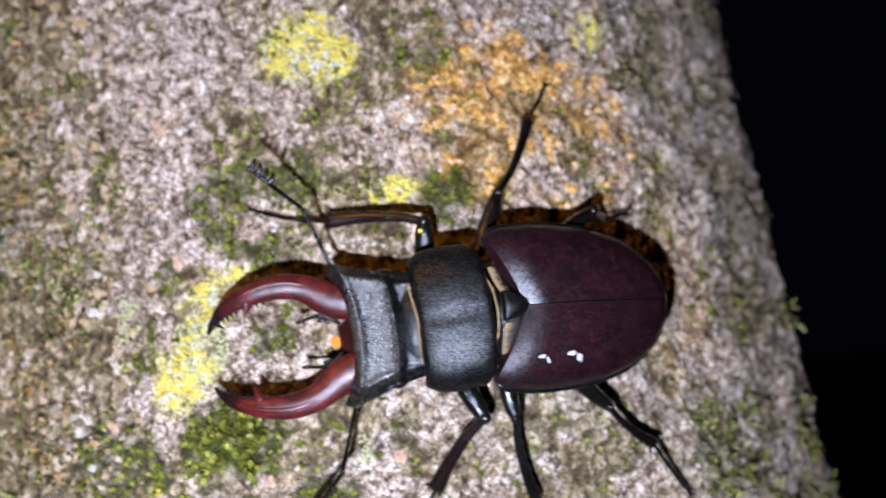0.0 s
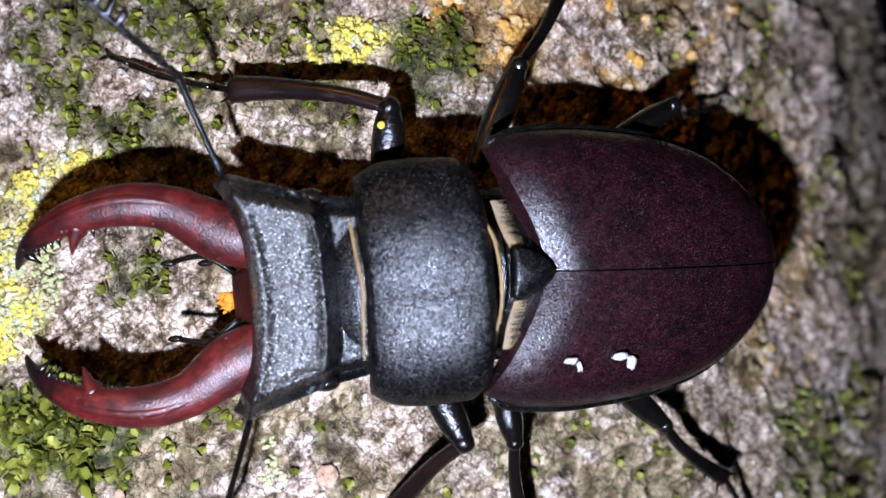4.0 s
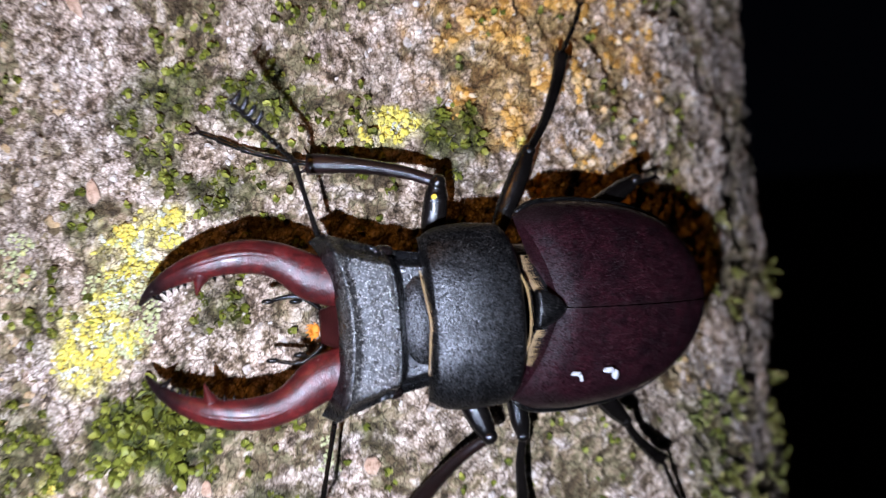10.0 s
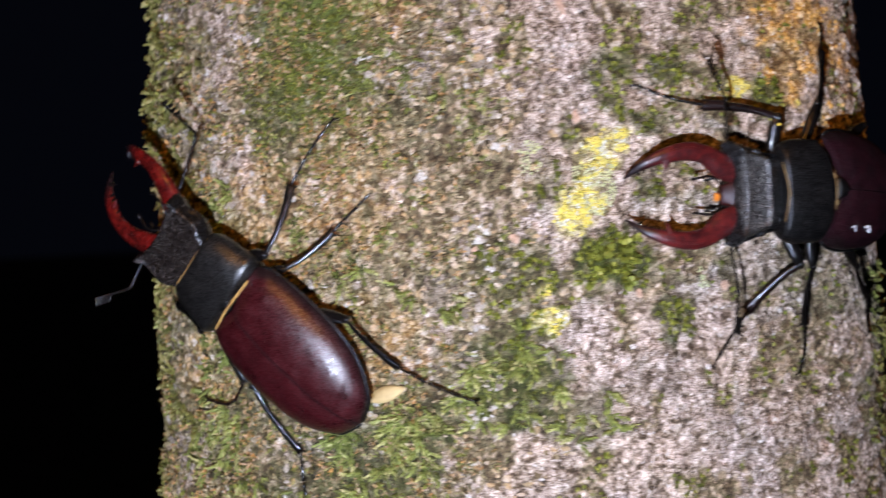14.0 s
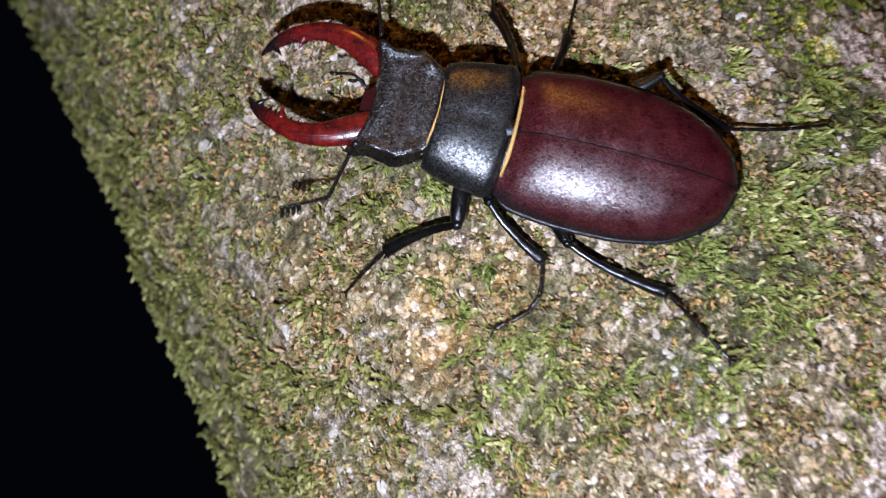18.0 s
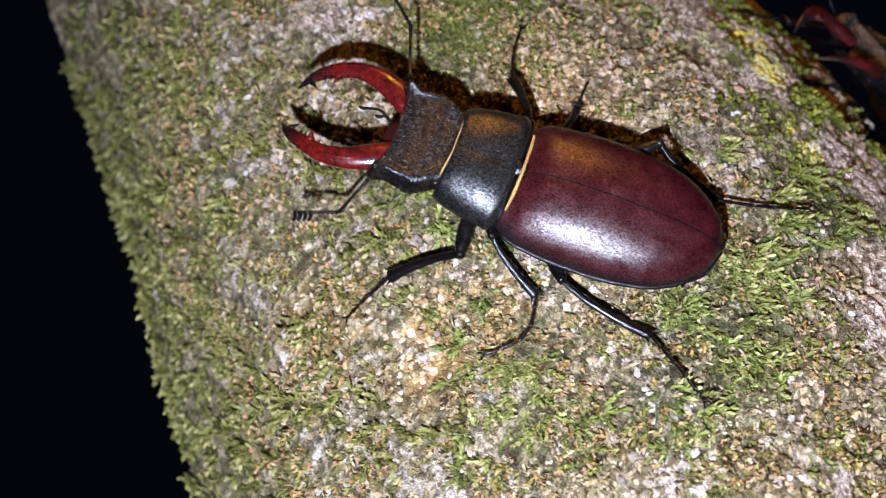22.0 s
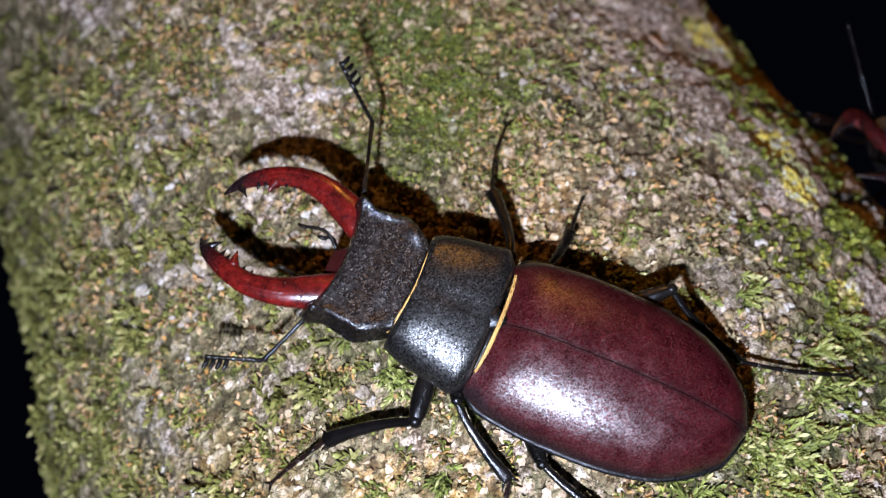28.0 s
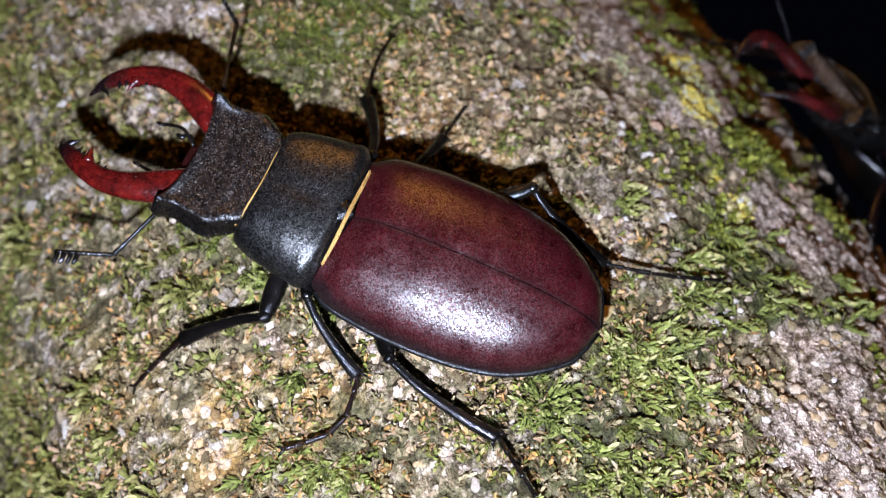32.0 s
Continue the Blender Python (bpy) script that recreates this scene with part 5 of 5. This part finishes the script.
RIVAL.update(dent=0.15, eye_z=0.35,
    ely_len=34.4, ely_front=1.6, ely_u=[0, .05, .18, .4, .6, .78, .9, .97, 1], ely_w=[9.4, 10.6, 11.6, 12.0, 11.5, 9.7, 6.8, 3.8, 0.3], ely_drop=2.6, ely_high=6.2, ely_at=(-0.8, 0.2), ely_pitch=0, ely_yaw=0,
    ely_mat=ELYTRA_RED, ely_label="glossy red-brown wing case with black edge",
    pro_x=(0.4, 12.0), pro_u=[0, .1, .3, .6, .85, 1], pro_w=[9.0, 10.5, 10.4, 9.9, 9.2, 8.4], pro_high=4.6, pro_rear=0.3, pro_fore=-0.4, pro_z=-1.4,
    head_x=(12.2, 23.2), head_u=[0, .2, .36, .55, .75, .9, 1], head_w=[7.0, 8.6, 9.5, 9.2, 8.9, 9.5, 8.8], head_z=-1.2,
    head_mat=SHELL_BROWN, pro_mat=SHELL_SATIN,
    mand_line=[(20.8, 4.6, -1.4), (24.4, 6.4, -1.4), (28.3, 7.9, -1.6), (32.5, 8.3, -2.2), (36.8, 7.1, -3.3), (39.9, 5.5, -5.0), (42.1, 3.6, -7.1)], mand_shift=-0.85, corner=1.0, slope=0.92, crest=0.0, plate=0.88, hair=260, hair_len=0.22, hair_mat=GOLD_HAIR, foot_lift=1.7, tuft=False, mand_r=[2.5, 2.35, 1.95, 1.6, 1.35, .95, .18],
    teeth=[((35.2, 7.2, -2.8), (35.6, 4.6, -2.5), .85), ((36.6, 6.6, -3.2), (36.4, 5.2, -3.1), .40), ((37.6, 6.2, -3.6), (37.3, 4.7, -3.6), .42), ((40.2, 5.1, -5.2), (38.4, 3.6, -4.6), .58), ((33.8, 7.2, -2.4), (33.6, 6.1, -2.3), .38), ((32.6, 7.3, -2.2), (32.4, 6.3, -2.1), .34), ((31.5, 7.2, -2.1), (31.3, 6.5, -2.0), .28)],
    mand_mat=MANDIBLE_RED, mand_label="glossy deep red toothed antler-like mandible",
    fringe=[("neck_fringe", [(12.0, -7.6, .2), (11.7, -4, 1.9), (11.5, 0, 2.4), (11.8, 3.4, 2.0), (12.6, 6.9, .2)], .30), ("shoulder_fringe", [(.1, -7.2, .3), (-.2, -4, 1.9), (-.3, 0, 2.7), (-.2, 4, 1.9), (.2, 7.2, .3)], .38)],
    legs=[([(5, -7.5, -5.5), (1.8, -11.2, -4.2), (8.0, -22.5, -13), (10.0, -30, -17), (10.5, -36.8, -19.6)], (1.3, .85), (B, B, B)),
          ([(-1, -8.5, -5.5), (-2.9, -11.2, -5.0), (-4.8, -21.5, -13), (-4.8, -29, -18.5), (-5.2, -34.2, -21.6)], (1.15, .7), (B, B, B)),
          ([(-12, -8, -5), (-20.1, -15.0, -2.2), (-33.0, -11.3, -9.2), (-41, -13.5, -10.6), (-48.6, -16.6, -11.8)], (1.25, .72), (B, B, B)),
          ([(6, 7.5, -5.5), (4.9, 15.0, -5.2), (15.2, 20.6, -13.6), (18.4, 24.5, -19), (20.6, 27.6, -23)], (1.35, .9), (B, B, D)),
          ([(2, 7, -5), (1.0, 10.6, -3.6), (-9.2, 17.0, -7.0), (-9.8, 24.0, -7.6), (-4.6, 29.0, -9.0)], (1.15, .72), (B, B, D)),
          ([(-8, 8.5, -5), (-12.2, 14.0, -3.0), (-28.6, 17.6, -4.6), (-34.6, 22.2, -3.0), (-39.0, 25.4, -2.6)], (1.25, .74), (B, B, B))],
    antenna={-1: ((23.4, -10.2, -1.0), (27.4, -21.6, -3.2), (33.6, -25.0, 2.6)), 1: ((23.4, 8.6, -2.4), (26.0, 15.9, -3.4), (32.6, 18.4, -3.4))})


def axes_pose(origin, ahead, left):
    """A thing's pose from its place (mm), the way it faces and its left."""
    x = Vector(ahead).normalized()
    y = Vector(left)
    y = (y - x * x.dot(y)).normalized()
    m = Matrix((x, y, x.cross(y))).transposed().to_4x4()
    return Matrix.Translation(Vector(origin) * MM) @ m


beetle_pale, feelers_pale = stag_beetle(MALE, axes_pose((38.9, -100.9, 1237.6), (-1, 0, 0), (0, 0, -1)), "large male stag beetle, black and dark maroon, on bark")
beetle_red, feelers_red = stag_beetle(RIVAL, axes_pose((-80.15, -64.7, 1220.5), (-20.2, 11.8, 23), (-5.5, 7.6, -8.7)), "stag beetle with glossy red-brown wing cases and red mandibles")


def scuffs():
    """White scratches and pollen on the darker beetle."""
    for at, size in (((-0.6, 7.5, -1.0), (.55, .3, .2)), ((-1.3, 8.1, -1.6), (.25, .5, .15)), ((-4.8, 7.7, -2.6), (.7, .35, .2)), ((-5.8, 8.4, -3.6), (.45, .65, .2))):
        part("scuff_mark", blob(at, size, 0.6, at[0], 2), WHITE_CHALK, beetle_pale, "small white scuff")
    part("pollen_grain", blob((13.6, -13.4, -3.6), (.35, .35, .3), 0.2, 1), YELLOW_DOT, beetle_pale, "yellow pollen grain")


scuffs()


# a dry scrap that sticks out beside the red beetle's tail
def dry_scrap():
    bm = bmesh.new()
    rows = []
    for i in range(9):
        u = i / 8
        w = 1.5 * math.sin(math.pi * (0.12 + 0.85 * u)) + .15
        rows.append([bm.verts.new(Vector((7.5 * u, w * k, 0.5 * math.sin(2.5 * u) + .25 * (1 - k * k) + e)) * MM) for e in (0, 0.12) for k in (-1, -.5, 0, .5, 1)])
    for a, b in zip(rows, rows[1:]):
        for k in range(4):
            bm.faces.new((a[k], b[k], b[k + 1], a[k + 1]))
            bm.faces.new((a[5 + k], a[6 + k], b[6 + k], b[5 + k]))
        bm.faces.new((a[0], a[5], b[5], b[0]))
        bm.faces.new((a[4], b[4], b[9], a[9]))
    bmesh.ops.recalc_face_normals(bm, faces=bm.faces)
    ob = part("dry_scrap", bm, STRAW)
    p, n = bark_point(np.array([-60.0]), np.array([1200.0]), 3.0)
    ob.matrix_world = axes_pose(p[0] / MM, (0.85, -0.35, 0.25), (0.1, 0.2, 0.9))
    return tagged(ob, "thin straw-coloured plant scrap stuck to the bark", "plant scrap")


dry_scrap()


# ---- the torch that travels with the lens ----
def build_torch():
    root = new("phone_torch")
    tagged(root, "small white torch of a phone, switched on", "torch")
    glow = bpy.data.materials.new("torch_glow")
    glow.use_nodes = True
    t = glow.node_tree
    t.nodes.remove(t.nodes["Principled BSDF"])
    e = t.nodes.new("ShaderNodeEmission")
    e.inputs["Color"].default_value, e.inputs["Strength"].default_value = (0.89, 0.965, 1.15, 1), TORCH_POWER
    t.links.new(e.outputs["Emission"], t.nodes["Material Output"].inputs["Surface"])
    bm = bmesh.new()
    bmesh.ops.create_circle(bm, cap_ends=True, segments=12, radius=2.2 * MM)
    for f in bm.faces:
        if f.normal.z > 0:
            f.normal_flip()
    part("led", bm, glow, root, "glowing white light")
    bm = bmesh.new()
    rings = []
    for r, z in ((3.2, -1.6), (3.9, -1.6), (3.9, 2.0), (0.1, 2.0), (0.1, 0.6), (3.2, 0.6)):
        rings.append([bm.verts.new(Vector((r * math.cos(a), r * math.sin(a), z)) * MM) for a in np.linspace(0, 2 * math.pi, 16, endpoint=False)])
    for a, b in zip(rings, rings[1:] + rings[:1]):
        for k in range(16):
            bm.faces.new((a[k], a[(k + 1) % 16], b[(k + 1) % 16], b[k]))
    bmesh.ops.recalc_face_normals(bm, faces=bm.faces)
    part("housing", bm, TIP_BLACK, root, "black plastic ring")
    return root


torch = build_torch()


def sway(ob, turns):
    """Rows for a feeler that swings about its socket: seconds and turns (degrees) about x, y, z."""
    o = Vector(ob.location)
    return [(t, Matrix.Translation(o) @ pose(0, 0, 0, *a)) for t, *a in turns]


def motions():
    walk(torch, [(t, m @ Matrix.Translation(TORCH_OFFSET)) for t, m in PATH])
    for ob, turns in ((feelers_pale[0], [(0, 0, 0, 0), (3.5, 1, 0, 2), (8, -1, 1, -1), (12, 0, 0, 1), (32, 0, 0, 0)]),
                      (feelers_pale[1], [(0, 0, 0, 0), (3.5, 0, 1, -2), (7, 0, 0, 0), (8.4, 2, 0, 3), (9.2, -1, 0, -2), (11, 0, 0, 0), (32, 0, 0, 0)]),
                      (feelers_red[0], [(0, 32, -42, 25), (14.3, 32, -42, 25), (15.6, 22, -28, 22), (16.6, 14, -16, 18), (17.1, 13, -15, 18), (18.4, 3, -4, 4), (20, 0, 0, 0), (24, 1, 0, 1), (28, 0, 0, -1), (32, 0, 0, 0)]),
                      (feelers_red[1], [(0, 0, 0, 0), (15, 0, 0, 0), (19, 0, 0, 0), (23, 1, 0, 1), (27, 0, 1, -1), (32, 0, 0, 0)])):
        walk(ob, sway(ob, turns))


motions()
